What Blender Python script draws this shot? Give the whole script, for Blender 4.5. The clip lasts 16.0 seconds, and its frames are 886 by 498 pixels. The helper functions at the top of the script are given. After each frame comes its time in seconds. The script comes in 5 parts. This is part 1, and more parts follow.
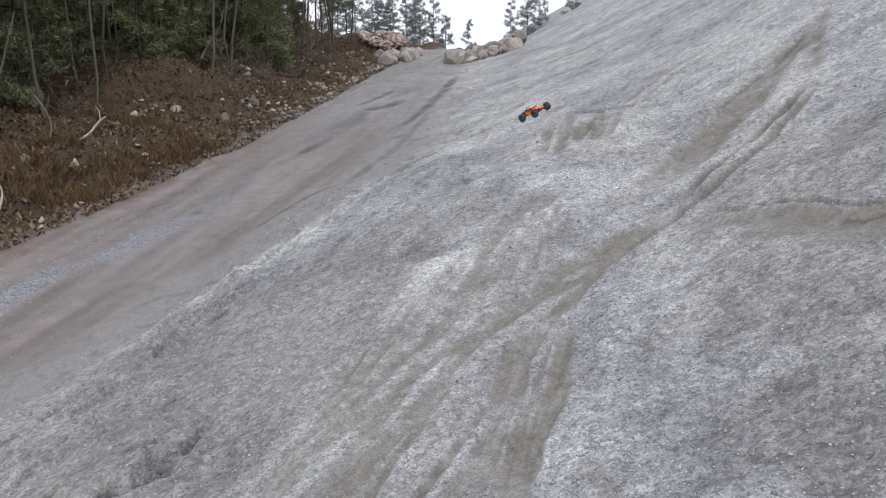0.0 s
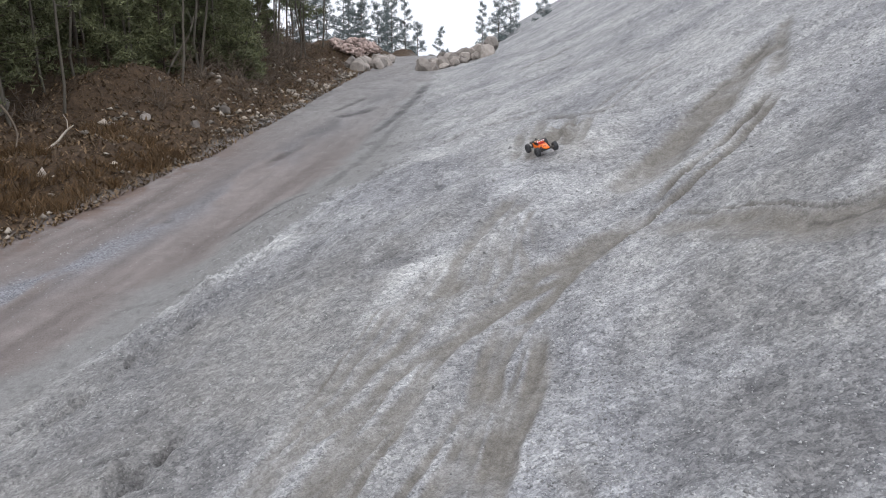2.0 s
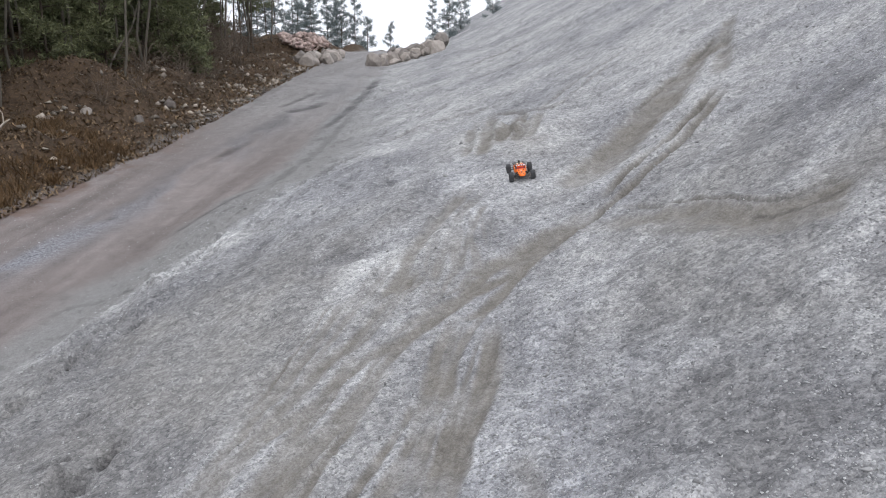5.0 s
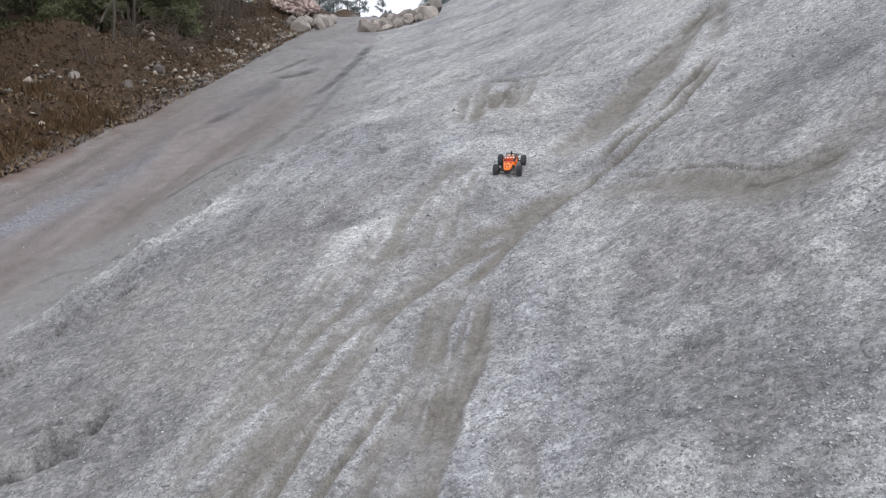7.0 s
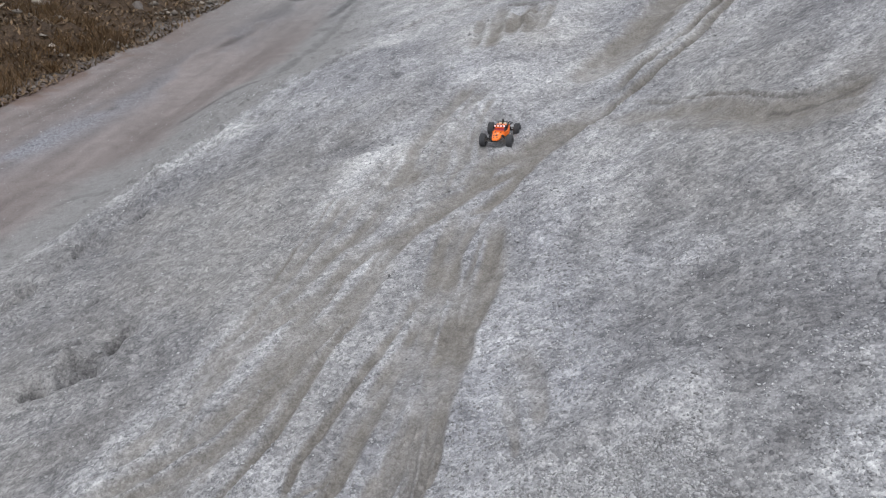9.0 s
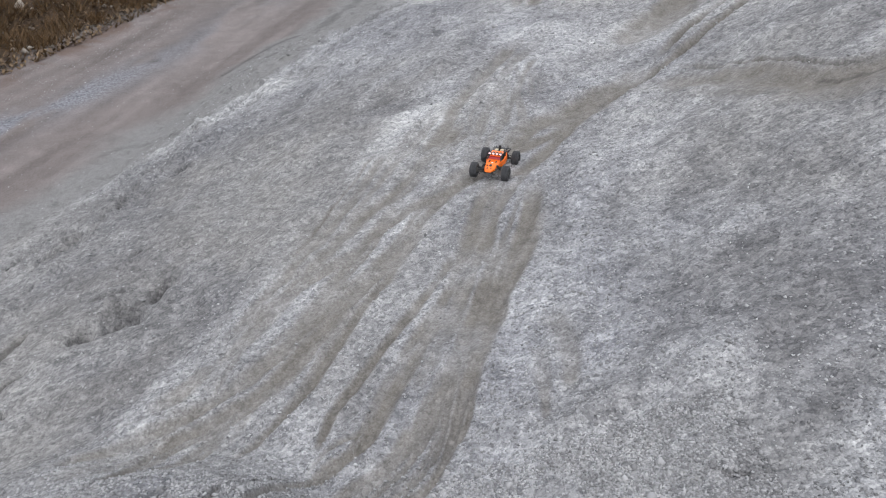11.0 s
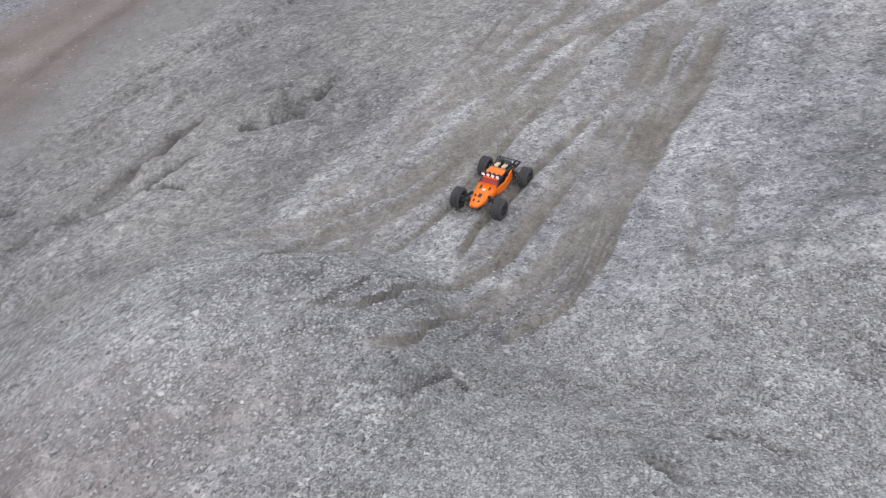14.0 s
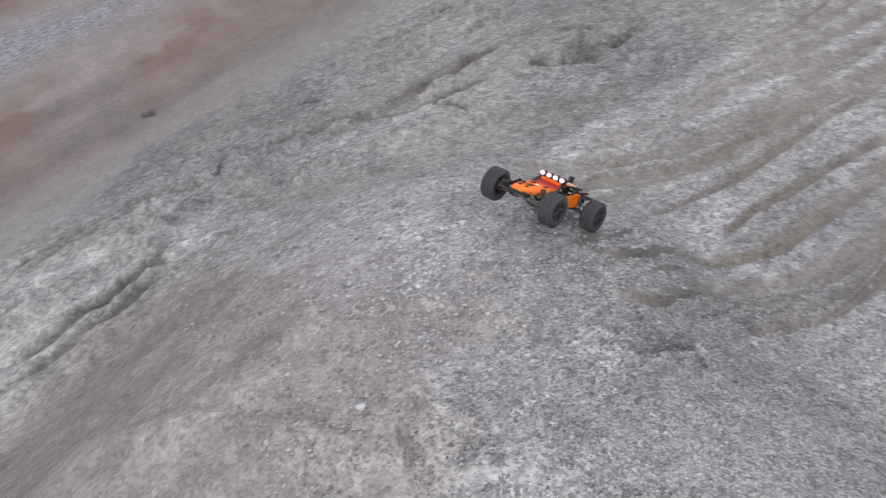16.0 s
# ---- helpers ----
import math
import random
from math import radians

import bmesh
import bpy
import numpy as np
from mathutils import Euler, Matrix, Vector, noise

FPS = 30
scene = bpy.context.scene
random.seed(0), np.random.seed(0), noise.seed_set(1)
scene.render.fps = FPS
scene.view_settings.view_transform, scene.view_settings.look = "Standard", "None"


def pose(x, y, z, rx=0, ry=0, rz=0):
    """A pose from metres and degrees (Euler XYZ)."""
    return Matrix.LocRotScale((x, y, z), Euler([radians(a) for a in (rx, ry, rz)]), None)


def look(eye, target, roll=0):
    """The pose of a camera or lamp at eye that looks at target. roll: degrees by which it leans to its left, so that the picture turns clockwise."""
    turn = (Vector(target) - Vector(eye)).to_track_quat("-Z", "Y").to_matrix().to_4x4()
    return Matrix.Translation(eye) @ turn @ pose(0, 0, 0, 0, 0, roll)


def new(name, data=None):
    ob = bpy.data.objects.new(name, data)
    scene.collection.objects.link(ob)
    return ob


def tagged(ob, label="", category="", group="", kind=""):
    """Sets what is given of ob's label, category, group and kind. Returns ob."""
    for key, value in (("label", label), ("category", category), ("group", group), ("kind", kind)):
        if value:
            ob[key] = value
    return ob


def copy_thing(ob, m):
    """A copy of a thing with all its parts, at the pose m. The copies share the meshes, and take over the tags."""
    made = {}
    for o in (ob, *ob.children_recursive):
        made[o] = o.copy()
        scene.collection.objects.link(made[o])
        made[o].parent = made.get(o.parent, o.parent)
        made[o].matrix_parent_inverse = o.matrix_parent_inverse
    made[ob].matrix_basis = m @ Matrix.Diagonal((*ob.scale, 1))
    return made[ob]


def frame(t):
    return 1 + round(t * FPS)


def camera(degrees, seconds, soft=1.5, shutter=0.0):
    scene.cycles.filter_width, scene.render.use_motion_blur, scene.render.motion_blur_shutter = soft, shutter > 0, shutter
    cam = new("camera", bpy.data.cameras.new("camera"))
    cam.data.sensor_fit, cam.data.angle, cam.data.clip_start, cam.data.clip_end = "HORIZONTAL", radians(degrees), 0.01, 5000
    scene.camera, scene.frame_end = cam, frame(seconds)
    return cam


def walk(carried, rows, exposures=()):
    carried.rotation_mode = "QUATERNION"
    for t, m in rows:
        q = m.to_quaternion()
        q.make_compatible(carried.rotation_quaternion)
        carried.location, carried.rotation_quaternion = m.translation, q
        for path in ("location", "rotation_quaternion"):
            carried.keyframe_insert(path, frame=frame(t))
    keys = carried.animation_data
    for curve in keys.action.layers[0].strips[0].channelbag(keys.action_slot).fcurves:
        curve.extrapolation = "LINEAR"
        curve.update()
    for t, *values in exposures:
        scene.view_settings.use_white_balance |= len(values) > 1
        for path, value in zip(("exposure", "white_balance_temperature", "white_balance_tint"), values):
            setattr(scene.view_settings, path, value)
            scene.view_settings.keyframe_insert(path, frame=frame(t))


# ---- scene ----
cam = camera(60.67, 16.0, soft=1.0, shutter=0.5)
PATH = [
    (0.0, pose(-0.010, -0.050, 0.060, 77.67, 0.19, -0.09)),
    (0.5, pose(-0.009, -0.043, 0.056, 77.79, 0.33, -0.59)),
    (1.0, pose(-0.012, -0.049, 0.061, 77.90, 0.39, -1.03)),
    (1.5, pose(-0.011, -0.047, 0.059, 78.03, 0.47, -1.59)),
    (2.0, pose(-0.009, -0.058, 0.058, 78.14, 0.44, -2.13)),
    (2.5, pose(-0.012, -0.044, 0.055, 78.19, 0.38, -2.88)),
    (3.0, pose(-0.013, -0.042, 0.050, 78.21, 0.26, -3.56)),
    (3.5, pose(-0.015, -0.046, 0.055, 78.12, 0.15, -4.31)),
    (4.0, pose(-0.010, -0.036, 0.052, 78.01, 0.14, -4.95)),
    (6.5, pose(-0.003, -0.017, 0.032, 76.52, -0.27, -6.23)),
    (7.0, pose(-0.005, -0.013, 0.022, 75.51, -0.41, -6.29)),
    (7.5, pose(-0.002, -0.005, -0.005, 74.37, -0.60, -6.34)),
    (8.0, pose(0.000, 0.000, 0.000, 72.89, -0.66, -6.10)),
    (8.5, pose(0.001, 0.005, -0.011, 71.69, -0.75, -5.73)),
    (9.0, pose(0.003, 0.014, -0.010, 70.21, -0.74, -5.11)),
    (11.5, pose(-0.030, -0.029, 0.006, 65.59, -1.93, -0.89)),
    (12.0, pose(-0.038, -0.039, 0.006, 63.18, -2.37, 0.62)),
    (12.5, pose(-0.035, -0.030, 0.002, 60.27, -2.39, 2.23)),
    (13.0, pose(-0.037, -0.024, 0.004, 57.20, -2.37, 4.89)),
    (13.5, pose(-0.043, -0.030, -0.001, 55.12, -2.18, 7.54)),
    (14.0, pose(-0.060, -0.044, -0.000, 53.44, -2.63, 10.95)),
    (14.5, pose(-0.073, -0.065, -0.010, 52.91, -3.02, 15.16)),
    (15.0, pose(-0.094, -0.086, -0.017, 51.73, -3.28, 19.59)),
    (15.5, pose(-0.121, -0.123, -0.020, 50.32, -3.17, 26.39)),
    (16.0, pose(-0.132, -0.132, -0.026, 48.76, -2.58, 33.70)),
]
walk(cam, PATH, [(0.0, 0.03, 6440, 12), (12.5, 0.03, 6440, 12), (16.0, -0.05, 6600, 15)])

# ---- sky and sun: bright overcast ----
world = bpy.data.worlds.new("world")
scene.world = world
world.use_nodes = True
wn, wl = world.node_tree.nodes, world.node_tree.links
sky = wn.new("ShaderNodeTexSky")
sky.sky_type = "NISHITA"
sky.sun_disc = False
sky.sun_elevation = radians(48)
sky.sun_rotation = radians(200)
sky.air_density, sky.dust_density, sky.ozone_density = 1.0, 6.0, 1.0
grey = wn.new("ShaderNodeHueSaturation")
grey.inputs["Saturation"].default_value = 0.3
wl.new(sky.outputs["Color"], grey.inputs["Color"])
cloud = wn.new("ShaderNodeMix")
cloud.data_type = "RGBA"
cloud.inputs["Factor"].default_value = 0.75
cloud.inputs[7].default_value = (7.5, 7.8, 8.35, 1)
wl.new(grey.outputs["Color"], cloud.inputs[6])
wl.new(cloud.outputs[2], wn["Background"].inputs["Color"])
wn["Background"].inputs["Strength"].default_value = 0.178
sun = new("sun", bpy.data.lights.new("sun", "SUN"))
sun.data.energy, sun.data.angle, sun.data.color = 0.5, radians(30), (1.0, 0.98, 0.95)
sun.matrix_world = look((0, 0, 20), (-5, 13, 0))

# ---- materials ----


def mat(name):
    m = bpy.data.materials.new(name)
    m.use_nodes = True
    return m, m.node_tree.nodes, m.node_tree.links, m.node_tree.nodes["Principled BSDF"]


def node(ns, kind, **values):
    n = ns.new("ShaderNode" + kind)
    for k, v in values.items():
        n.inputs[k].default_value = v
    return n


def mixc(ns, ls, fac, a, b, blend="MIX"):
    n = ns.new("ShaderNodeMix")
    n.data_type, n.blend_type = "RGBA", blend
    for sock, v in ((n.inputs["Factor"], fac), (n.inputs[6], a), (n.inputs[7], b)):
        if isinstance(v, (int, float)):
            sock.default_value = v
        elif isinstance(v, tuple):
            sock.default_value = (*v, 1)
        else:
            ls.new(v, sock)
    return n.outputs[2]


def ramp(ns, ls, src, lo, hi, a=0.0, b=1.0):
    n = ns.new("ShaderNodeMapRange")
    n.inputs[1].default_value, n.inputs[2].default_value = lo, hi
    n.inputs[3].default_value, n.inputs[4].default_value = a, b
    ls.new(src, n.inputs[0])
    return n.outputs[0]


def math2(ns, ls, op, a, b):
    n = ns.new("ShaderNodeMath")
    n.operation = op
    for sock, v in zip(n.inputs, (a, b)):
        if isinstance(v, (int, float)):
            sock.default_value = v
        else:
            ls.new(v, sock)
    return n.outputs[0]


def simple(name, colour, rough=0.6, metal=0.0, vary=0.25, scale=30.0, bump=0.1, glow=0.0):
    m, ns, ls, bs = mat(name)
    tc = ns.new("ShaderNodeTexCoord")
    n1 = node(ns, "TexNoise", Scale=scale, Detail=5.0)
    n2 = node(ns, "TexNoise", Scale=scale / 7, Detail=3.0)
    for n in (n1, n2):
        ls.new(tc.outputs["Object"], n.inputs["Vector"])
    f = math2(ns, ls, "ADD", math2(ns, ls, "MULTIPLY", n1.outputs["Fac"], 0.5), math2(ns, ls, "MULTIPLY", n2.outputs["Fac"], 0.5))
    f = ramp(ns, ls, f, 0.3, 0.7)
    c = mixc(ns, ls, f, tuple(v * (1 - vary) for v in colour), tuple(min(1, v * (1 + vary)) for v in colour))
    ls.new(c, bs.inputs["Base Color"])
    ls.new(ramp(ns, ls, n1.outputs["Fac"], 0.2, 0.8, max(0.02, rough - 0.12), min(1, rough + 0.12)), bs.inputs["Roughness"])
    bs.inputs["Metallic"].default_value = metal
    if bump:
        b = node(ns, "Bump", Strength=bump, Distance=0.01)
        ls.new(n1.outputs["Fac"], b.inputs["Height"])
        ls.new(b.outputs["Normal"], bs.inputs["Normal"])
    if glow:
        bs.inputs["Emission Color"].default_value = (*colour, 1)
        bs.inputs["Emission Strength"].default_value = glow
    return m


def ground_material():
    """Crushed stone, road and bank in one sheet, laid out by the sheet's own zone attributes."""
    m, ns, ls, bs = mat("ground")
    tc = ns.new("ShaderNodeTexCoord")
    obj = tc.outputs["Object"]

    def attr(name):
        n = ns.new("ShaderNodeAttribute")
        n.attribute_name = name
        return n.outputs["Fac"]

    def noise_at(scale, detail=4.0, rough=0.55):
        n = node(ns, "TexNoise", Scale=scale, Detail=detail, Roughness=rough)
        ls.new(obj, n.inputs["Vector"])
        return n.outputs["Fac"]

    def cells(scale):
        n = node(ns, "TexVoronoi", Scale=scale)
        ls.new(obj, n.inputs["Vector"])
        sep = ns.new("ShaderNodeSeparateColor")
        ls.new(n.outputs["Color"], sep.inputs["Color"])
        return n.outputs["Distance"], sep.outputs[0], sep.outputs[1]

    road, track, dark, bank, band = attr("road"), attr("track"), attr("dark"), attr("bank"), attr("band")
    apron, red = attr("apron"), attr("red")
    d1, r1, q1 = cells(48.0)
    d2, r2, q2 = cells(110.0)
    big, mid, fine = noise_at(0.5, 5.0), noise_at(3.2, 7.0, 0.62), noise_at(26.0, 4.0)
    # loose crushed granite
    stone = mixc(ns, ls, r1, (0.150, 0.152, 0.157), (0.505, 0.505, 0.50))
    stone2 = mixc(ns, ls, r2, (0.165, 0.167, 0.172), (0.47, 0.47, 0.467))
    gravel = mixc(ns, ls, 0.5, stone, stone2)
    patch = mixc(ns, ls, ramp(ns, ls, big, 0.35, 0.65), (0.74, 0.745, 0.77), (1.20, 1.20, 1.18))
    gravel = mixc(ns, ls, 1.0, gravel, patch, "MULTIPLY")
    patch2 = mixc(ns, ls, ramp(ns, ls, mid, 0.3, 0.7), (0.88, 0.88, 0.89), (1.13, 1.13, 1.12))
    gravel = mixc(ns, ls, 1.0, gravel, patch2, "MULTIPLY")
    streak = mixc(ns, ls, attr("streak"), (0.64, 0.635, 0.632), (1.26, 1.27, 1.275))
    gravel = mixc(ns, ls, 1.0, gravel, streak, "MULTIPLY")
    d0, r0, q0 = cells(21.0)
    clods = mixc(ns, ls, r0, (0.80, 0.802, 0.81), (1.20, 1.20, 1.195))
    gravel = mixc(ns, ls, 1.0, gravel, clods, "MULTIPLY")
    coarse = noise_at(10.0, 7.0, 0.75)
    gravel = mixc(ns, ls, 1.0, gravel, mixc(ns, ls, ramp(ns, ls, coarse, 0.36, 0.64), (0.82, 0.822, 0.83), (1.19, 1.19, 1.19)), "MULTIPLY")
    # crushed finer stone brought up by wheels
    fines = mixc(ns, ls, fine, (0.116, 0.104, 0.084), (0.228, 0.209, 0.177))
    fines = mixc(ns, ls, 0.25, fines, stone2)
    fines = mixc(ns, ls, 1.0, fines, mixc(ns, ls, ramp(ns, ls, coarse, 0.36, 0.64), (0.78, 0.775, 0.77), (1.22, 1.22, 1.22)), "MULTIPLY")
    col = mixc(ns, ls, track, gravel, fines)
    # grey fines washed down to the roadside
    washed = mixc(ns, ls, ramp(ns, ls, coarse, 0.3, 0.7), (0.130, 0.128, 0.122), (0.235, 0.233, 0.227))
    washed = mixc(ns, ls, 0.3, washed, stone2)
    col = mixc(ns, ls, apron, col, washed)
    # packed road
    packed = mixc(ns, ls, ramp(ns, ls, mid, 0.3, 0.7), (0.111, 0.089, 0.079), (0.176, 0.146, 0.133))
    packed = mixc(ns, ls, 0.24, packed, stone2)
    packed = mixc(ns, ls, 1.0, packed, mixc(ns, ls, attr("streak"), (0.80, 0.785, 0.785), (1.22, 1.215, 1.23)), "MULTIPLY")
    packed = mixc(ns, ls, red, packed, mixc(ns, ls, ramp(ns, ls, mid, 0.3, 0.7), (0.130, 0.091, 0.075), (0.180, 0.137, 0.118)))
    col = mixc(ns, ls, road, col, packed)
    chips = mixc(ns, ls, r1, (0.10, 0.105, 0.118), (0.30, 0.307, 0.33))
    col = mixc(ns, ls, band, col, chips)
    # stone darkened in slumps, cracks, the hollow, wheel marks and stains
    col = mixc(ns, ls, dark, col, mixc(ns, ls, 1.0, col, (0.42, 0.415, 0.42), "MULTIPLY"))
    # forest bank: soil, needles, dead leaves
    soil = mixc(ns, ls, ramp(ns, ls, mid, 0.35, 0.65), (0.030, 0.022, 0.017), (0.085, 0.058, 0.040))
    litter = mixc(ns, ls, r1, (0.04, 0.028, 0.017), (0.14, 0.09, 0.05))
    soil = mixc(ns, ls, ramp(ns, ls, fine, 0.42, 0.6), soil, litter)
    col = mixc(ns, ls, bank, col, soil)
    ls.new(col, bs.inputs["Base Color"])
    bs.inputs["Roughness"].default_value = 0.9
    bs.inputs["Specular IOR Level"].default_value = 0.25
    h = math2(ns, ls, "ADD", math2(ns, ls, "MULTIPLY", d1, -0.6), math2(ns, ls, "MULTIPLY", d2, -0.3))
    h = math2(ns, ls, "ADD", h, math2(ns, ls, "MULTIPLY", fine, 0.2))
    h = math2(ns, ls, "ADD", h, math2(ns, ls, "ADD", math2(ns, ls, "MULTIPLY", coarse, 0.3), math2(ns, ls, "MULTIPLY", d0, -0.5)))
    keep = ramp(ns, ls, road, 0.0, 1.0, 1.0, 0.35)
    h = math2(ns, ls, "MULTIPLY", h, keep)
    b = node(ns, "Bump", Strength=0.6, Distance=0.022)
    ls.new(h, b.inputs["Height"])
    ls.new(b.outputs["Normal"], bs.inputs["Normal"])
    return m


GROUND = ground_material()
ORANGE = simple("orange_paint", (1.0, 0.185, 0.010), 0.35, 0.0, 0.1, 60, 0.02)
RED = simple("red_decal", (0.30, 0.012, 0.02), 0.4, 0.0, 0.15, 60, 0.02)
BLACK = simple("black_plastic", (0.018, 0.018, 0.02), 0.5, 0.0, 0.3, 80, 0.05)
RUBBER = simple("dusty_rubber", (0.058, 0.060, 0.064), 0.85, 0.0, 0.35, 90, 0.2)
DUSTY = simple("dusty_alloy", (0.12, 0.11, 0.10), 0.6, 0.4, 0.4, 70, 0.15)
CREAM = simple("cream_plastic", (0.62, 0.52, 0.36), 0.5, 0.0, 0.15, 60, 0.03)
WHITE = simple("white_decal", (0.8, 0.78, 0.76), 0.5, 0.0, 0.08, 60, 0.02)
LAMPGLASS = simple("lit_lamp", (0.95, 0.72, 0.78), 0.3, 0.0, 0.02, 30, 0.0, 0.4)
SILVER = simple("rim_plastic", (0.045, 0.045, 0.048), 0.5, 0.2, 0.3, 60, 0.05)
ROCK = simple("granite_boulder", (0.30, 0.27, 0.245), 0.85, 0.0, 0.35, 6, 0.5)
PINKROCK = simple("red_granite_rubble", (0.45, 0.35, 0.315), 0.85, 0.0, 0.35, 6, 0.5)
STONE = simple("crushed_stone", (0.34, 0.342, 0.344), 0.9, 0.0, 0.4, 9, 0.2)
BANKSTONE = simple("bank_stone", (0.29, 0.255, 0.215), 0.9, 0.0, 0.45, 7, 0.4)
BARK = simple("pine_bark", (0.075, 0.058, 0.045), 0.9, 0.0, 0.4, 20, 0.5)
GREYBARK = simple("grey_bark", (0.115, 0.102, 0.082), 0.9, 0.0, 0.4, 20, 0.5)
NEEDLES = simple("pine_needles", (0.150, 0.165, 0.080), 0.7, 0.0, 0.45, 1.2, 0.0)
# distance haze put into the colour: paler and bluer than the near needles
HAZENEEDLES = simple("hazed_pine_needles", (0.165, 0.205, 0.210), 0.7, 0.0, 0.35, 1.0, 0.0)
DEADWOOD = simple("dead_wood", (0.42, 0.37, 0.31), 0.85, 0.0, 0.3, 15, 0.3)
TWIG = simple("dry_twigs", (0.13, 0.10, 0.075), 0.9, 0.0, 0.35, 15, 0.0)
GRASS = simple("dry_grass", (0.105, 0.062, 0.027), 0.85, 0.0, 0.45, 3.0, 0.0)
LEAF = simple("dead_leaves", (0.145, 0.098, 0.055), 0.8, 0.0, 0.5, 4.0, 0.0)
MOSS = simple("green_moss", (0.07, 0.075, 0.02), 0.9, 0.0, 0.4, 5.0, 0.3)

# ---- the lie of the land ----


def smax(a, b, k):
    return 0.5 * (a + b + np.sqrt((a - b) ** 2 + k * k))


def sstep(e0, e1, v):
    f = np.clip((v - e0) / (e1 - e0), 0, 1)
    return f * f * (3 - 2 * f)


TABLE = np.random.RandomState(7).rand(256, 256)


def vnoise(x, y):
    xi, yi = np.floor(x).astype(int), np.floor(y).astype(int)
    fx, fy = x - xi, y - yi
    fx, fy = fx * fx * (3 - 2 * fx), fy * fy * (3 - 2 * fy)
    a, b = TABLE[xi % 256, yi % 256], TABLE[(xi + 1) % 256, yi % 256]
    c, d = TABLE[xi % 256, (yi + 1) % 256], TABLE[(xi + 1) % 256, (yi + 1) % 256]
    return (a * (1 - fx) + b * fx) * (1 - fy) + (c * (1 - fx) + d * fx) * fy - 0.5


def fbm(x, y, size, octaves=4):
    total, amp = 0, 1.0
    for o in range(octaves):
        k = 2 ** o / size
        total = total + amp * vnoise(x * k + 17.3 * o, y * k - 9.1 * o)
        amp *= 0.5
    return total


ROAD_R, ROAD_L = -5.3, -9.6      # the road's edges, across the valley's line


def uv(x, y):
    return 0.983 * x - 0.184 * y, 0.184 * x + 0.983 * y


def bank_line(v):
    """Where the road meets the wooded bank."""
    return np.interp(v, (9, 12, 18, 23, 30, 40), (-9.7, -9.45, -8.95, -9.0, -9.25, -9.6))


def lay(x, y):
    """The bare shape of the land: height over the plan."""
    u, v = uv(x, y)
    zr = -4.04 + 0.141 * smax(v, -40, 1) - 0.141 * (smax(v, 46, 6) - 46)
    far = sstep(9, 19, v)
    toe = zr + 0.27 * (u - ROAD_R)
    hill = -2.27 + 0.536 * x + 0.0148 * y + 0.036 * smax(v - 12, 0, 3) - 0.5 * (1 - far)
    hill = -smax(-hill, -15 + 0 * hill, 2)
    # the beaten shoulder down which the wheels run, up to the jump's lip
    spine = -1.93 + 0.25 * v
    top = -3.187 + 0.235 * v + 0.12 * np.exp(-((v - 11.4) / 1.0) ** 2)
    top = top + 0.07 * np.exp(-((v - 11.95) / 0.16) ** 2)
    top = -smax(-top, 0.33 + 0.30 * (v - 12.0), 0.07)
    w = u - spine
    drop = np.maximum(top - zr, 0.05) / np.maximum(spine - ROAD_R, 1.0) ** 1.35
    right = 0.60 * (np.sqrt(np.maximum(w, 0) ** 2 + 1.1 ** 2) - 1.1)
    bench = np.where(w > 0, top + right, top - drop * np.maximum(-w, 0) ** 1.35)
    z = smax(smax(smax(toe, hill, 0.3), bench, 0.12), zr, 0.10)
    # the heap on which the film was taken
    edge = 2.45 + 0.50 * sstep(-0.05, -0.75, x) - np.where(x < 0, 0.30, 0.75) * x
    s = np.maximum(edge - y, 0)
    z = z + 0.92 * (1 - np.exp(-(s / 1.05) ** 1.45)) * sstep(-3.3, -1.3, x)
    z = z + 0.13 * np.exp(-((x + 1.05) / 0.55) ** 2 - ((y - 2.15) / 0.55) ** 2)
    # the wooded bank
    w = np.maximum(bank_line(v) - u, 0)
    z = z + 0.75 * np.exp(-((x + 8.2) ** 2 + (y - 23) ** 2) / 1.7)
    z = z + (1.35 - 0.75 * sstep(25, 35, v)) * (1 - np.exp(-(w / 3.0) ** 1.5)) + 0.07 * np.maximum(w - 3, 0) * (w < 60)
    return z


RUTS = []


def curve(points, per=7):
    """A smooth line through a few points."""
    p = [np.array(q) for q in points]
    p = [2 * p[0] - p[1]] + p + [2 * p[-1] - p[-2]]
    out = []
    for a, b, c, d in zip(p, p[1:], p[2:], p[3:]):
        for k in range(per):
            f = k / per
            out.append(0.5 * (2 * b + (c - a) * f + (2 * a - 5 * b + 4 * c - d) * f * f + (3 * b - a - 3 * c + d) * f ** 3))
    return np.array(out + [p[-2]])


def rut(points, width, depth, tone, darkening=0.0):
    RUTS.append((curve(points), width, depth, tone, darkening))


# wheel marks over the foot of the run
rut([(0.92, 5.07), (0.72, 4.45), (0.54, 4.05), (0.42, 3.68), (0.31, 3.36), (0.22, 3.02), (0.14, 2.74), (0.06, 2.62), (-0.09, 2.55), (-0.23, 2.4)], 0.045, 0.022, 0.75)
rut([(0.68, 4.85), (0.51, 4.39), (0.38, 3.99), (0.25, 3.53), (0.12, 3.18), (0.02, 2.95), (-0.14, 2.82), (-0.32, 2.73), (-0.45, 2.26), (-0.54, 2.02)], 0.04, 0.022, 0.8)
rut([(0.24, 4.29), (0.11, 3.84), (-0.01, 3.55), (-0.12, 3.33), (-0.2, 3.08), (-0.33, 2.95), (-0.54, 2.73), (-0.67, 2.14), (-0.84, 1.98)], 0.04, 0.022, 0.8)
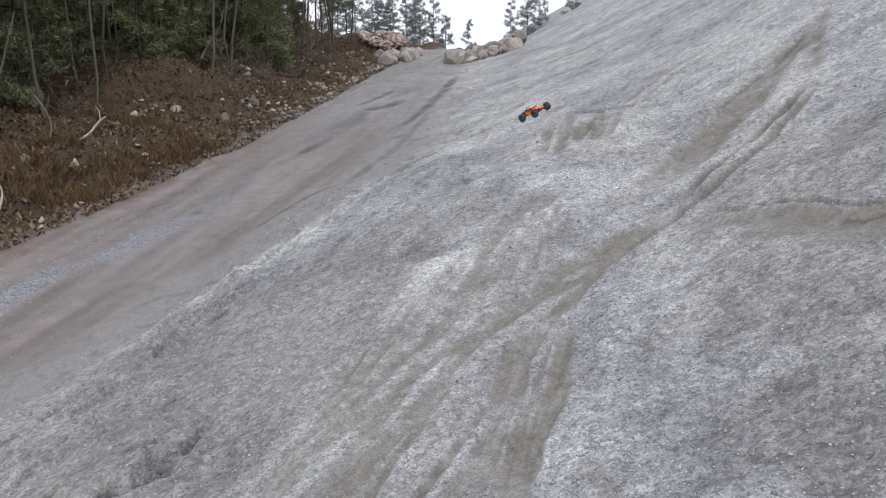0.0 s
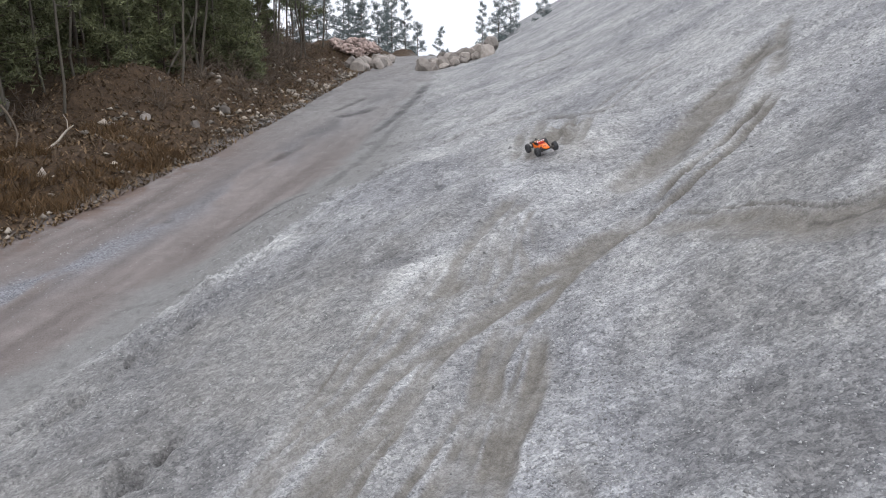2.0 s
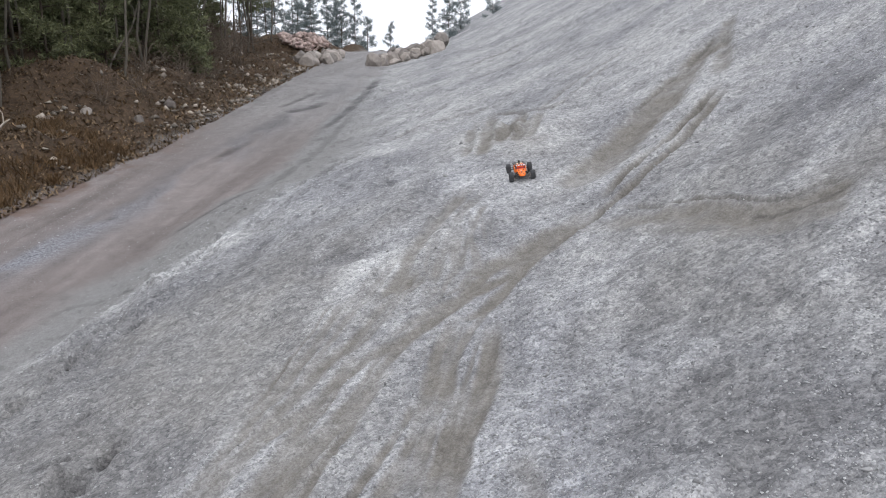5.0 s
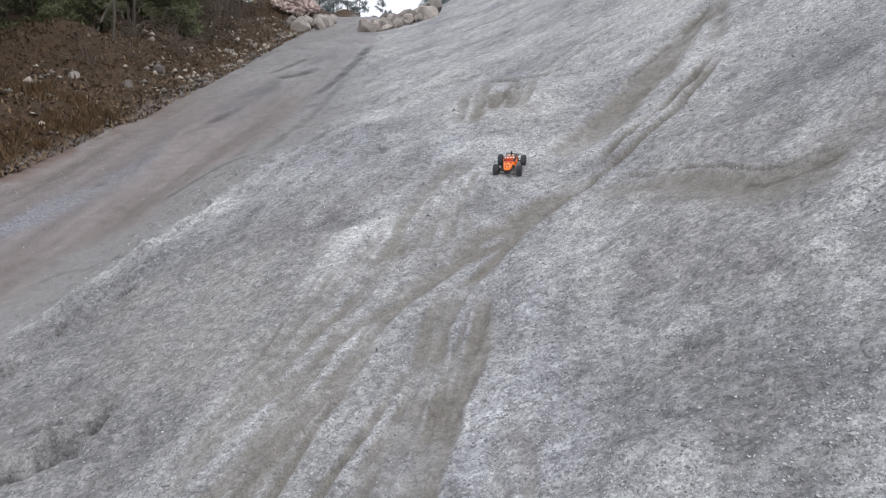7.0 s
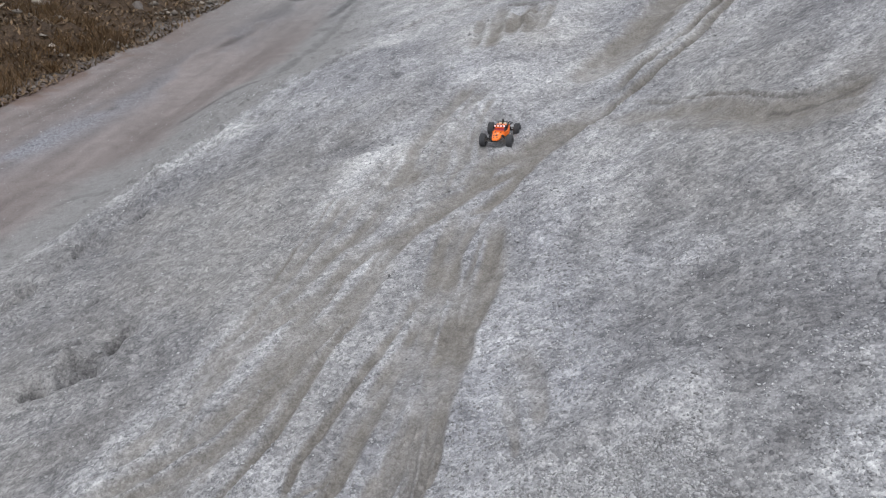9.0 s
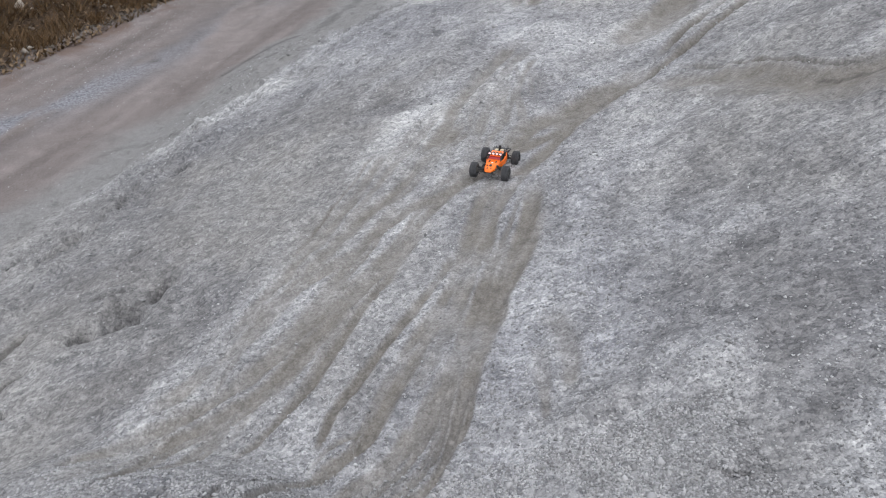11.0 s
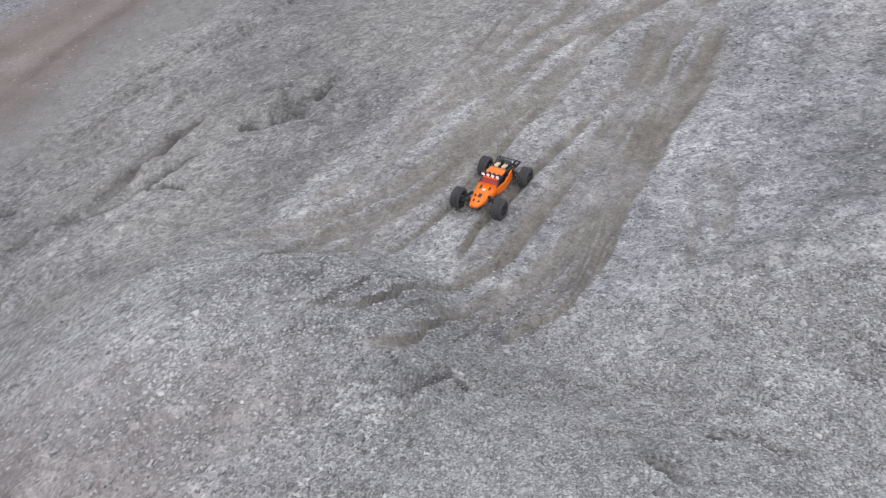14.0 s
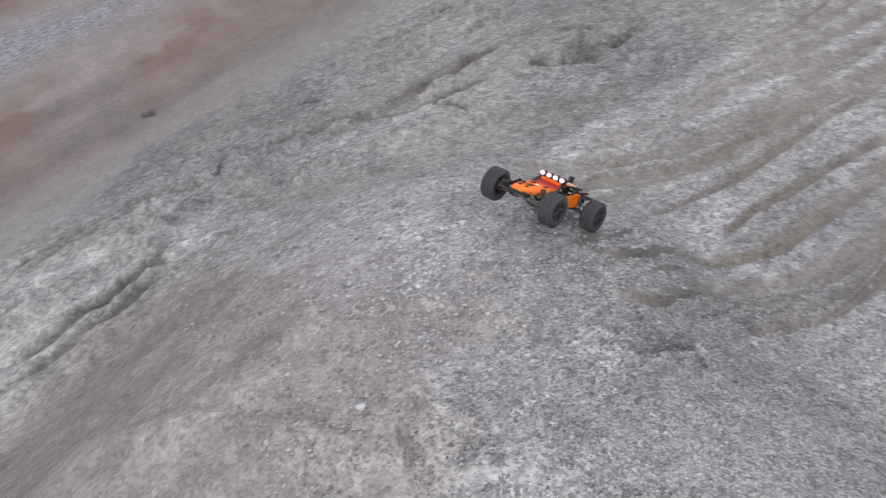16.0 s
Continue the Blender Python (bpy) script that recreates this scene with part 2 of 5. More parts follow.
rut([(0.43, 4.15), (0.3, 3.72), (0.19, 3.39), (0.1, 3.05), (-0.01, 2.83), (-0.15, 2.67), (-0.31, 2.54)], 0.035, 0.02, 0.75)
rut([(0.6, 4.72), (0.41, 3.92), (0.29, 3.62), (0.2, 3.29), (0.14, 2.92), (0.04, 2.71), (-0.1, 2.63)], 0.03, 0.018, 0.7)
rut([(0.1, 4.08), (0.05, 3.69), (-0.07, 3.46), (-0.17, 3.21), (-0.27, 3.01), (-0.45, 2.91), (-0.62, 2.51)], 0.032, 0.018, 0.7)
rut([(0.04, 3.11), (-0.06, 2.92), (-0.22, 2.78), (-0.39, 2.65), (-0.49, 2.23)], 0.07, 0.012, 0.55)
# the outer fan of them
rut([(0.06, 5.75), (-0.25, 5.23), (-0.45, 4.75), (-0.62, 4.32), (-0.75, 3.99), (-0.92, 3.75), (-1.12, 3.58), (-1.41, 3.41), (-1.67, 3.21), (-1.9, 3.04)], 0.05, 0.018, 0.6)
rut([(0.23, 5.36), (0, 4.94), (-0.27, 4.5), (-0.52, 4.06), (-0.69, 3.81), (-0.85, 3.58), (-1.08, 3.42), (-1.35, 3.23), (-1.32, 2.49), (-1.58, 2.31)], 0.04, 0.02, 0.7)
rut([(-0.12, 5.91), (-0.5, 5.23), (-0.71, 4.68), (-0.92, 4.33), (-1.14, 3.96), (-1.32, 3.7), (-1.52, 3.53)], 0.055, 0.016, 0.55)
rut([(-0.31, 6.09), (-0.64, 5.36), (-0.85, 4.79), (-1.03, 4.49), (-1.21, 4.09)], 0.035, 0.014, 0.5)
rut([(-0.34, 4.39), (-0.57, 3.96), (-0.71, 3.71), (-0.86, 3.49), (-1.09, 3.23), (-1.19, 2.67), (-1.3, 2.34)], 0.032, 0.014, 0.5)
# up the run
rut([(1.35, 6.77), (1.04, 6.46), (0.69, 5.97), (0.34, 5.65), (0.07, 5.49), (-0.18, 5.22), (-0.41, 4.94), (-0.66, 4.66), (-0.89, 4.48), (-1.1, 4.28), (-1.3, 4)], 0.05, 0.018, 0.6)
rut([(0.85, 6.13), (0.53, 5.82), (0.25, 5.55), (-0.02, 4.99), (-0.21, 4.64), (-0.41, 4.37), (-0.6, 4.13), (-0.74, 3.95), (-0.87, 3.74)], 0.045, 0.018, 0.65)
rut([(-0.1, 5.03), (-0.25, 4.65), (-0.41, 4.28), (-0.56, 4.04), (-0.66, 3.83), (-0.78, 3.6)], 0.035, 0.016, 0.6)
rut([(0.51, 7.05), (0.29, 6.5), (0.03, 6.06), (-0.15, 5.75), (-0.36, 5.48), (-0.56, 5.24)], 0.045, 0.016, 0.55)
rut([(-0.21, 6.64), (-0.35, 6.24), (-0.51, 5.76), (-0.64, 5.29), (-0.85, 4.97)], 0.04, 0.012, 0.45)
rut([(0.74, 5.85), (0.51, 5.37), (0.39, 4.84), (0.26, 4.34), (0.14, 4.03), (0, 3.76), (-0.09, 3.47)], 0.04, 0.016, 0.65)
rut([(0.96, 5.62), (0.81, 4.92), (0.62, 4.4), (0.49, 4.08), (0.38, 3.78), (0.27, 3.48), (0.17, 3.17)], 0.05, 0.02, 0.7)
rut([(0.59, 5.07), (0.42, 4.52), (0.29, 4.06), (0.16, 3.69), (0.04, 3.32)], 0.035, 0.014, 0.6)
rut([(1.11, 5.98), (0.88, 5.67), (0.66, 5.3), (0.52, 4.77), (0.49, 4.2), (0.41, 3.76)], 0.03, 0.012, 0.5)
rut([(1.25, 8.97), (0.83, 8.11), (0.47, 7.39), (0.25, 6.72), (-0.01, 6.2)], 0.06, 0.018, 0.55)
rut([(1.38, 8.74), (0.96, 7.91), (0.7, 7.08), (0.54, 6.49)], 0.05, 0.014, 0.4)
rut([(1.65, 6.7), (1.39, 6.44), (1.12, 6.04), (0.89, 5.77), (0.66, 5.68)], 0.05, 0.016, 0.6)
rut([(1.87, 6.76), (1.52, 6.59), (1.11, 6.26), (0.8, 6.12), (0.45, 5.91), (0.03, 5.56)], 0.045, 0.014, 0.55)
rut([(2.26, 7.38), (1.89, 7.03), (1.49, 6.66), (1.18, 6.38)], 0.09, 0.016, 0.5)
# the two cut by the last run down
rut([(0.01, 4.92), (-0.19, 4.46), (-0.39, 3.98), (-0.59, 3.5), (-0.78, 3.21), (-0.9, 2.99)], 0.028, 0.016, 0.65)
rut([(0.31, 4.72), (0.16, 4.4), (-0.11, 3.88), (-0.4, 3.32), (-0.48, 3.01)], 0.028, 0.016, 0.65)
# older marks from high on the hill
rut([(5.87, 12.54), (5.15, 11.66), (4.22, 10.3), (3.65, 9.72), (3.11, 9.11), (2.61, 8.56), (2.15, 8.22)], 0.2, 0.05, 0.85)
rut([(5.9, 12.57), (5.31, 12.03), (4.6, 11.1), (3.96, 10.4), (3.53, 10.01)], 0.045, 0.05, 0.9, 0.45)
rut([(5.7, 12.26), (4.84, 11.11), (4.14, 10.3)], 0.045, 0.05, 0.8, 0.3)
rut([(4.56, 9.6), (4.01, 9.01), (3.46, 8.49), (2.98, 8.18), (2.42, 7.58)], 0.055, 0.05, 0.9, 0.35)
rut([(4.58, 9.43), (3.96, 8.67), (3.33, 8.01), (2.95, 7.75), (2.43, 7.3), (1.93, 6.91), (1.51, 6.62)], 0.055, 0.05, 0.8, 0.3)
rut([(6.47, 13.4), (5.75, 12), (4.56, 9.6)], 0.09, 0.03, 0.5)
rut([(2.32, 7.36), (1.92, 7.06), (1.55, 6.82), (1.16, 6.64), (0.82, 6.39)], 0.1, 0.02, 0.6)
rut([(5.41, 15.35), (4.56, 14.99), (3.67, 14.43), (3.03, 13.86)], 0.06, 0.03, 0.4, 0.25)
rut([(4.79, 14.74), (4, 14.12), (3.37, 13.59)], 0.04, 0.03, 0.3, 0.2)
rut([(5.35, 26.21), (4.28, 25.94), (3.33, 25.04)], 0.1, 0.05, 0.4, 0.4)
rut([(4.57, 20.49), (3.71, 21.43), (2.83, 21.81)], 0.08, 0.03, 0.2, 0.25)
# the trail across the hill
rut([(3.47, 5.04), (3.3, 5.21), (3.11, 5.38), (2.88, 6), (2.63, 6.61), (2.41, 7.19)], 0.022, 0.025, 0.6, 0.55)
rut([(3.36, 4.83), (3.21, 4.98), (3.03, 5.16), (2.83, 5.52), (2.51, 6.27), (1.94, 7.1)], 0.12, 0.03, 0.75)
rut([(3.41, 4.91), (3.23, 5.03), (3.04, 5.19), (2.87, 5.51)], 0.02, 0.02, 0.5, 0.5)
rut([(3.2, 4.6), (2.94, 4.86), (2.65, 5.5), (2.31, 6.4)], 0.1, 0.01, 0.45)
# scrapes on the face of the jump
rut([(2.99, 14.41), (2.08, 11.07), (1.8, 10.39)], 0.09, 0.05, 0.9, 0.15)
rut([(3.14, 13.71), (2.27, 10.92), (2.01, 10.27)], 0.08, 0.05, 0.85, 0.15)
rut([(3.26, 13.34), (2.45, 10.85), (2.16, 10.23)], 0.05, 0.03, 0.6)
rut([(2.53, 15.34), (1.75, 10.94), (1.5, 9.96)], 0.09, 0.03, 0.6)
rut([(2.23, 15.26), (1.52, 11.06), (1.28, 10.04)], 0.06, 0.02, 0.4)
rut([(3.62, 13.56), (3.26, 13.8), (2.88, 14.49), (2.46, 15.26)], 0.08, 0.05, 0.4, 0.35)
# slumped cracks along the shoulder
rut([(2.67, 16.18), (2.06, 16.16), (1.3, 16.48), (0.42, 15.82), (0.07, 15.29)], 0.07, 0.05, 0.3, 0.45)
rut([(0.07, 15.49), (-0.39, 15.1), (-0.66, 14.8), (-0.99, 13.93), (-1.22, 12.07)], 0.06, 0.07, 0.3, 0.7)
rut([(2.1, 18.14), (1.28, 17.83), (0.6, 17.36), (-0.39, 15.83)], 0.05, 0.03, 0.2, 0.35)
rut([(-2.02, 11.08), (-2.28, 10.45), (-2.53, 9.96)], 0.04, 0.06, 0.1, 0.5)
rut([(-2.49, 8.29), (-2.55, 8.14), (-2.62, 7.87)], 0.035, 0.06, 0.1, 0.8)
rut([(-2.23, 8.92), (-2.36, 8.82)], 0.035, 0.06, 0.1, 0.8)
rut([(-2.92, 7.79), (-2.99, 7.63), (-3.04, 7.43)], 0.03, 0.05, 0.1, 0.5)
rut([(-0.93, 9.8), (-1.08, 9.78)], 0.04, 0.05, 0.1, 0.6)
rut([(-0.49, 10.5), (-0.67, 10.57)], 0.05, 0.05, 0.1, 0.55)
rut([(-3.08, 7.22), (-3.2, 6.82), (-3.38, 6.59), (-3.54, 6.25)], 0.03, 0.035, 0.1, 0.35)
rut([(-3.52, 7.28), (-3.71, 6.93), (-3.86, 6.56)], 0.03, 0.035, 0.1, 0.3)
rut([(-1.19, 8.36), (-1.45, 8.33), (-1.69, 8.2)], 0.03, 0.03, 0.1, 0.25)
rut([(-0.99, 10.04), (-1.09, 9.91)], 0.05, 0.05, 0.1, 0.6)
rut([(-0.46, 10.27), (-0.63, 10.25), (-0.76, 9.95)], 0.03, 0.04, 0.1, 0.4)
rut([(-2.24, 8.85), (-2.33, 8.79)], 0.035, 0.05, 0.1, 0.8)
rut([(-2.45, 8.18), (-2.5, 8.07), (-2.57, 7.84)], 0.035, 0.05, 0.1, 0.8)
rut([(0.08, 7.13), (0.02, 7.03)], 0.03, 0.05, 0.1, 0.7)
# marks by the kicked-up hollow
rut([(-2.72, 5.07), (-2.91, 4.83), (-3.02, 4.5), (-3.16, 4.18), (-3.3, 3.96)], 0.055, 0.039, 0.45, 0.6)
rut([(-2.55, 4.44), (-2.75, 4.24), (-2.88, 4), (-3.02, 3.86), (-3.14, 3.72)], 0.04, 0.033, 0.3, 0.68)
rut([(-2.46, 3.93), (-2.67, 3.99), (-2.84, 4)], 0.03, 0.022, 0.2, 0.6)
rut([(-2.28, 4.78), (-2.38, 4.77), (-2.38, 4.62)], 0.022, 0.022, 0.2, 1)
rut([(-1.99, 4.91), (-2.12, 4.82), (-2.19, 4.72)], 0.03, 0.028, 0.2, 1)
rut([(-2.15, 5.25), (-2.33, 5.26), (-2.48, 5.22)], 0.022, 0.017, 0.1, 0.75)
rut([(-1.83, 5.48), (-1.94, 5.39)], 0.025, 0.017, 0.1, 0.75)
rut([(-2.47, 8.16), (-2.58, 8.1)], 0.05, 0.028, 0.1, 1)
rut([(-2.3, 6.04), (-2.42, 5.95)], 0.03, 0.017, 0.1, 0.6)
# along the outer edge of the heap
rut([(-2.77, 5.06), (-2.86, 4.81), (-2.99, 4.45), (-3.16, 4), (-3.46, 3.67), (-3.85, 3.38)], 0.045, 0.033, 0.4, 0.52)
rut([(-2.56, 4.4), (-2.81, 4.16), (-3.04, 3.77), (-3.41, 3.61), (-3.82, 3.28), (-4.05, 3.02), (-3.84, 2.74), (-4.13, 2.52), (-4.31, 2.19), (-4.45, 1.75), (-4.5, 1.43)], 0.035, 0.033, 0.3, 0.6)
rut([(-3.97, 2.95), (-4.22, 2.6), (-4.41, 2.26), (-4.54, 1.81), (-4.63, 1.45)], 0.035, 0.028, 0.3, 0.52)
rut([(-3.55, 2.14), (-3.54, 1.8), (-3.49, 1.55), (-3.53, 1.17), (-3.59, 0.87)], 0.04, 0.033, 0.3, 0.6)
rut([(-3.53, 2.15), (-3.57, 2.07)], 0.04, 0.033, 0.2, 1)
rut([(-3.44, 1.94), (-3.51, 1.85)], 0.04, 0.033, 0.2, 1)
rut([(-3.37, 1.85), (-3.32, 1.47), (-3.39, 1.12), (-3.41, 0.81)], 0.035, 0.028, 0.3, 0.52)
rut([(-3.22, 3.13), (-3.23, 2.91), (-3.24, 2.63), (-3.25, 2.43)], 0.03, 0.017, 0.2, 0.3)
rut([(-3.96, 4.04), (-4.18, 3.96)], 0.04, 0.022, 0.1, 1)
rut([(-3.61, 4.33), (-3.76, 4.26)], 0.04, 0.022, 0.1, 0.75)
rut([(-5.48, 3.49), (-5.54, 3.38)], 0.04, 0.022, 0.1, 0.9)
rut([(-5.7, 2.71), (-5.74, 2.62)], 0.04, 0.022, 0.1, 0.75)
rut([(-3.12, 4.72), (-3.19, 4.18)], 0.05, 0.017, 0.1, 0.3)
# slumps on the near heap
rut([(-0.45, 1.58), (-0.39, 1.74), (-0.3, 1.87), (-0.23, 1.8)], 0.025, 0.035, 0.1, 0.45)
rut([(0.27, 1.77), (0.31, 1.76)], 0.02, 0.02, 0.1, 0.6)
rut([(0.6, 1.84), (0.66, 1.82)], 0.02, 0.02, 0.1, 0.6)
rut([(0.35, 1.63), (0.43, 1.54), (0.47, 1.45)], 0.035, 0.04, 0.2, 0.55)
rut([(0.58, 1.81), (0.73, 1.82), (0.84, 1.72), (0.91, 1.68)], 0.02, 0.02, 0.1, 0.4)
rut([(0.21, 1.73), (0.33, 1.79)], 0.025, 0.02, 0.1, 0.4)
rut([(1.11, 2.23), (1.18, 2.18), (1.24, 2.13)], 0.014, 0.015, 0.1, 0.6)
rut([(1.07, 2.09), (1.08, 2.04), (1.11, 2.04)], 0.02, 0.02, 0.1, 0.5)
rut([(1.21, 1.93), (1.24, 1.93), (1.27, 1.9)], 0.014, 0.015, 0.1, 0.6)
rut([(-0.9, 1.1), (-0.88, 0.95), (-0.79, 0.88)], 0.025, 0.02, 0.2, 0.2)
rut([(0.76, 3.77), (0.8, 3.53), (0.79, 3.22), (0.74, 2.97)], 0.05, 0.008, 0.35)
rut([(0.67, 3.48), (0.64, 3.1), (0.6, 2.78)], 0.04, 0.008, 0.3)
# on the road
rut([(-1.3, 26.17), (-1.88, 24.93), (-2.55, 24.32)], 0.2, 0.015, 0, 0.8)
rut([(-1.73, 28.65), (-2.37, 26.41), (-2.82, 25.11)], 0.12, 0.012, 0, 0.6)
rut([(0.61, 32.4), (0.05, 27.5), (-0.64, 23.03), (-1.25, 20.35)], 0.2, 0.015, 0, 0.6)
rut([(-2.04, 14.82), (-2.43, 14.42), (-2.9, 13.49), (-3.27, 12.38)], 0.055, 0.009, 0, 0.55)
rut([(-3.02, 20.04), (-3.36, 18.95), (-3.54, 18.05)], 0.14, 0.009, 0, 0.5)
rut([(-2.38, 22.55), (-2.84, 20.97), (-3.37, 18.64), (-3.85, 16.95)], 0.14, 0.006, 0, 0.3)
rut([(-2.86, 9.59), (-3.28, 9.7), (-3.81, 9.89), (-4.12, 9.5)], 0.06, 0.006, 0, 0.3)
rut([(-4.47, 13.9), (-4.61, 13.67)], 0.07, 0.006, 0, 0.5)
rut([(-0.21, 23.15), (-0.88, 18.92), (-1.48, 16.11), (-2, 14.5)], 0.14, 0.006, 0, 0.3)

# thinner strands beside the wheel marks
for k_ in range(46):
    r_ = np.random.RandomState(200 + k_)
    line_ = RUTS[k_ % 26][0][::4]
    line_ = line_ + r_.randn(2) * np.array([0.13, 0.06]) + np.cumsum(0.012 * r_.randn(len(line_), 2), 0)
    if len(line_) > 2:
        rut(line_[r_.randint(0, len(line_) // 3 + 1):], 0.012 + 0.020 * r_.rand(), 0.012, 0.3 + 0.3 * r_.rand())
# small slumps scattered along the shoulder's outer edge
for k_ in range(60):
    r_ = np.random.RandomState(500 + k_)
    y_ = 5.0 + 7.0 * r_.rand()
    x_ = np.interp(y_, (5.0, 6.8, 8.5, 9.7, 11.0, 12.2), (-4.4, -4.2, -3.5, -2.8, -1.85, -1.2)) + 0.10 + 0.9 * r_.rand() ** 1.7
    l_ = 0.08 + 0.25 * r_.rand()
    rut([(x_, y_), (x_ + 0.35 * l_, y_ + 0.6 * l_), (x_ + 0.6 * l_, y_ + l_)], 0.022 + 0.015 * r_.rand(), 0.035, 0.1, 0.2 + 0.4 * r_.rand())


def wheel_marks(x, y):
    """How deep the ruts cut, how much crushed fines they show, and how far they darken the stone."""
    cut, berm, tone, darkening = (np.zeros_like(x) for _ in range(4))
    wob = fbm(x, y, 0.25, 3)
    for c, width, depth, shade, darkness in RUTS:
        m = 4 * width + 0.03
        near = np.nonzero((x > c[:, 0].min() - m) & (x < c[:, 0].max() + m) & (y > c[:, 1].min() - m) & (y < c[:, 1].max() + m))[0]
        if not len(near):
            continue
        px, py = x[near], y[near]
        d2, where = np.full(len(near), 9.0), np.zeros(len(near))
        for k, (a, b) in enumerate(zip(c, c[1:])):
            e = b - a
            f = np.clip(((px - a[0]) * e[0] + (py - a[1]) * e[1]) / max(1e-9, e @ e), 0, 1)
            q = (px - a[0] - f * e[0]) ** 2 + (py - a[1] - f * e[1]) ** 2
            m = q < d2
            d2[m], where[m] = q[m], (k + f[m]) / (len(c) - 1)
        d = np.sqrt(d2) * (1 + 0.5 * wob[near])
        d = d / (0.42 + 0.58 * np.maximum(sstep(2.7, 3.5, py), sstep(2.1, 1.9, py)))    # strands crowd at the foot
        ends = sstep(-0.02, 0.14, where) * sstep(1.02, 0.82, where)
        strong = ends * np.clip(0.95 + 0.8 * fbm(px + 5, py, 0.4, 5), 0.3, 1.15)
        cut[near] = np.maximum(cut[near], 1.5 * strong * depth * np.exp(-(d / width) ** 2))
        berm[near] = np.maximum(berm[near], 0.65 * strong * depth * np.exp(-((d - 1.7 * width) / (0.6 * width)) ** 2))
        tone[near] = np.maximum(tone[near], np.clip(1.5 * strong * shade * np.exp(-(d / (1.4 * width)) ** 4), 0, 1))
        if darkness:
            darkening[near] = np.maximum(darkening[near], np.clip(1.5 * strong * darkness * np.exp(-(d / width) ** 4), 0, 1))
    return berm * (1 - np.clip(cut / 0.03, 0, 1)) - cut, tone, darkening


def land(x, y):
    x, y = np.asarray(x, float), np.asarray(y, float)
    shape = x.shape
    x, y = x.ravel(), y.ravel()
    u, v = uv(x, y)
    z = lay(x, y)
    hillside = sstep(ROAD_R - 0.2, ROAD_R + 1.0, u)
    bank = sstep(ROAD_L + 0.2, ROAD_L - 0.8, u)
    z = z + hillside * (0.13 * fbm(x, y, 2.6, 4) + 0.035 * fbm(x, y, 0.35, 3) + 0.014 * fbm(y, x, 0.09, 2))
    # slumped steps along the outer edge and below the jump
    lump = np.clip(fbm(0.5 * x + 0.5 * y, x - y, 0.22, 3) - 0.12, 0, 1)
    z = z + 0.22 * lump * (np.exp(-((u - ROAD_R - 1.0) / 0.7) ** 2) * sstep(14, 11, v) + 0.5 * np.exp(-((x - 0.9) / 1.3) ** 2 - ((y - 8.6) / 1.3) ** 2))
    step = np.clip(fbm(0.9 * x + 0.3 * y, 2.6 * (0.3 * x - 0.9 * y), 0.7, 4) - 0.15, 0, 1)
    z = z + 0.13 * step * hillside
    # a kicked-up hollow
    for cx, cy, w, d in ((-2.05, 4.9, 0.16, 0.10), (-1.87, 5.16, 0.13, 0.09), (-2.3, 4.75, 0.10, 0.06), (-2.2, 5.05, 0.07, -0.06), (-1.75, 5.0, 0.1, -0.04)):
        z = z - 1.6 * d * np.exp(-((x - cx) ** 2 + (y - cy) ** 2) / w ** 2) * (1 + fbm(x, y, 0.1, 2))
    z = z + bank * (0.8 * fbm(x + 40, y, 2.2, 4) + 0.12 * fbm(x, y, 0.3, 3))
    z = z + (0.05 * fbm(x, y, 0.9, 3) + 0.02 * fbm(u, v * 0.15, 0.3, 3)) * (1 - hillside) * (1 - bank)
    z = z + wheel_marks(x, y)[0]
    return z.reshape(shape)


def at(x, y):
    return float(land(np.array([x]), np.array([y]))[0])


def sheet(name, verts, faces, material):
    """A mesh from arrays of corners and triangles."""
    me = bpy.data.meshes.new(name)
    me.vertices.add(len(verts))
    me.vertices.foreach_set("co", np.ascontiguousarray(verts, np.float32).ravel())
    k = faces.shape[1]
    me.loops.add(faces.size)
    me.loops.foreach_set("vertex_index", np.ascontiguousarray(faces, np.int32).ravel())
    me.polygons.add(len(faces))
    me.polygons.foreach_set("loop_start", np.arange(0, faces.size, k, dtype=np.int32))
    me.update(calc_edges=True)
    me.materials.append(material)
    return me


def ground():
    """One sheet of rings round the standing place, fine where it is near and in view."""
    az = np.concatenate([np.linspace(-180, -75, 30)[:-1], np.linspace(-75, 48, 860)[:-1], np.linspace(48, 180, 36)[:-1]])
    rr = np.concatenate([[0.0], np.linspace(0.15, 1.2, 8)[:-1], np.geomspace(1.2, 75, 640), np.geomspace(80, 900, 14)])
    a, r = np.meshgrid(np.radians(az), rr)
    x, y = np.sin(a) * r, np.cos(a) * r
    z = land(x, y)
    far = sstep(70, 160, r)
    z = z * (1 - far) + far * 2.0
    n, k = len(rr), len(az)
    i = np.arange(n - 1)[:, None] * k
    j = np.arange(k)[None]
    j2 = (j + 1) % k
    faces = np.stack([i + j2, i + k + j2, i + k + j, i + j], -1).reshape(-1, 4)
    me = sheet("ground", np.stack([x, y, z], -1).reshape(-1, 3), faces, GROUND)
    me.polygons.foreach_set("use_smooth", [True] * len(me.polygons))
    for name, values in zones(x.ravel(), y.ravel()).items():
        me.attributes.new(name, "FLOAT", "POINT").data.foreach_set("value", values.astype(np.float32))
    return tagged(new("ground", me), "grey crushed-stone hillside beside a packed dirt road", "ground", kind="structure")


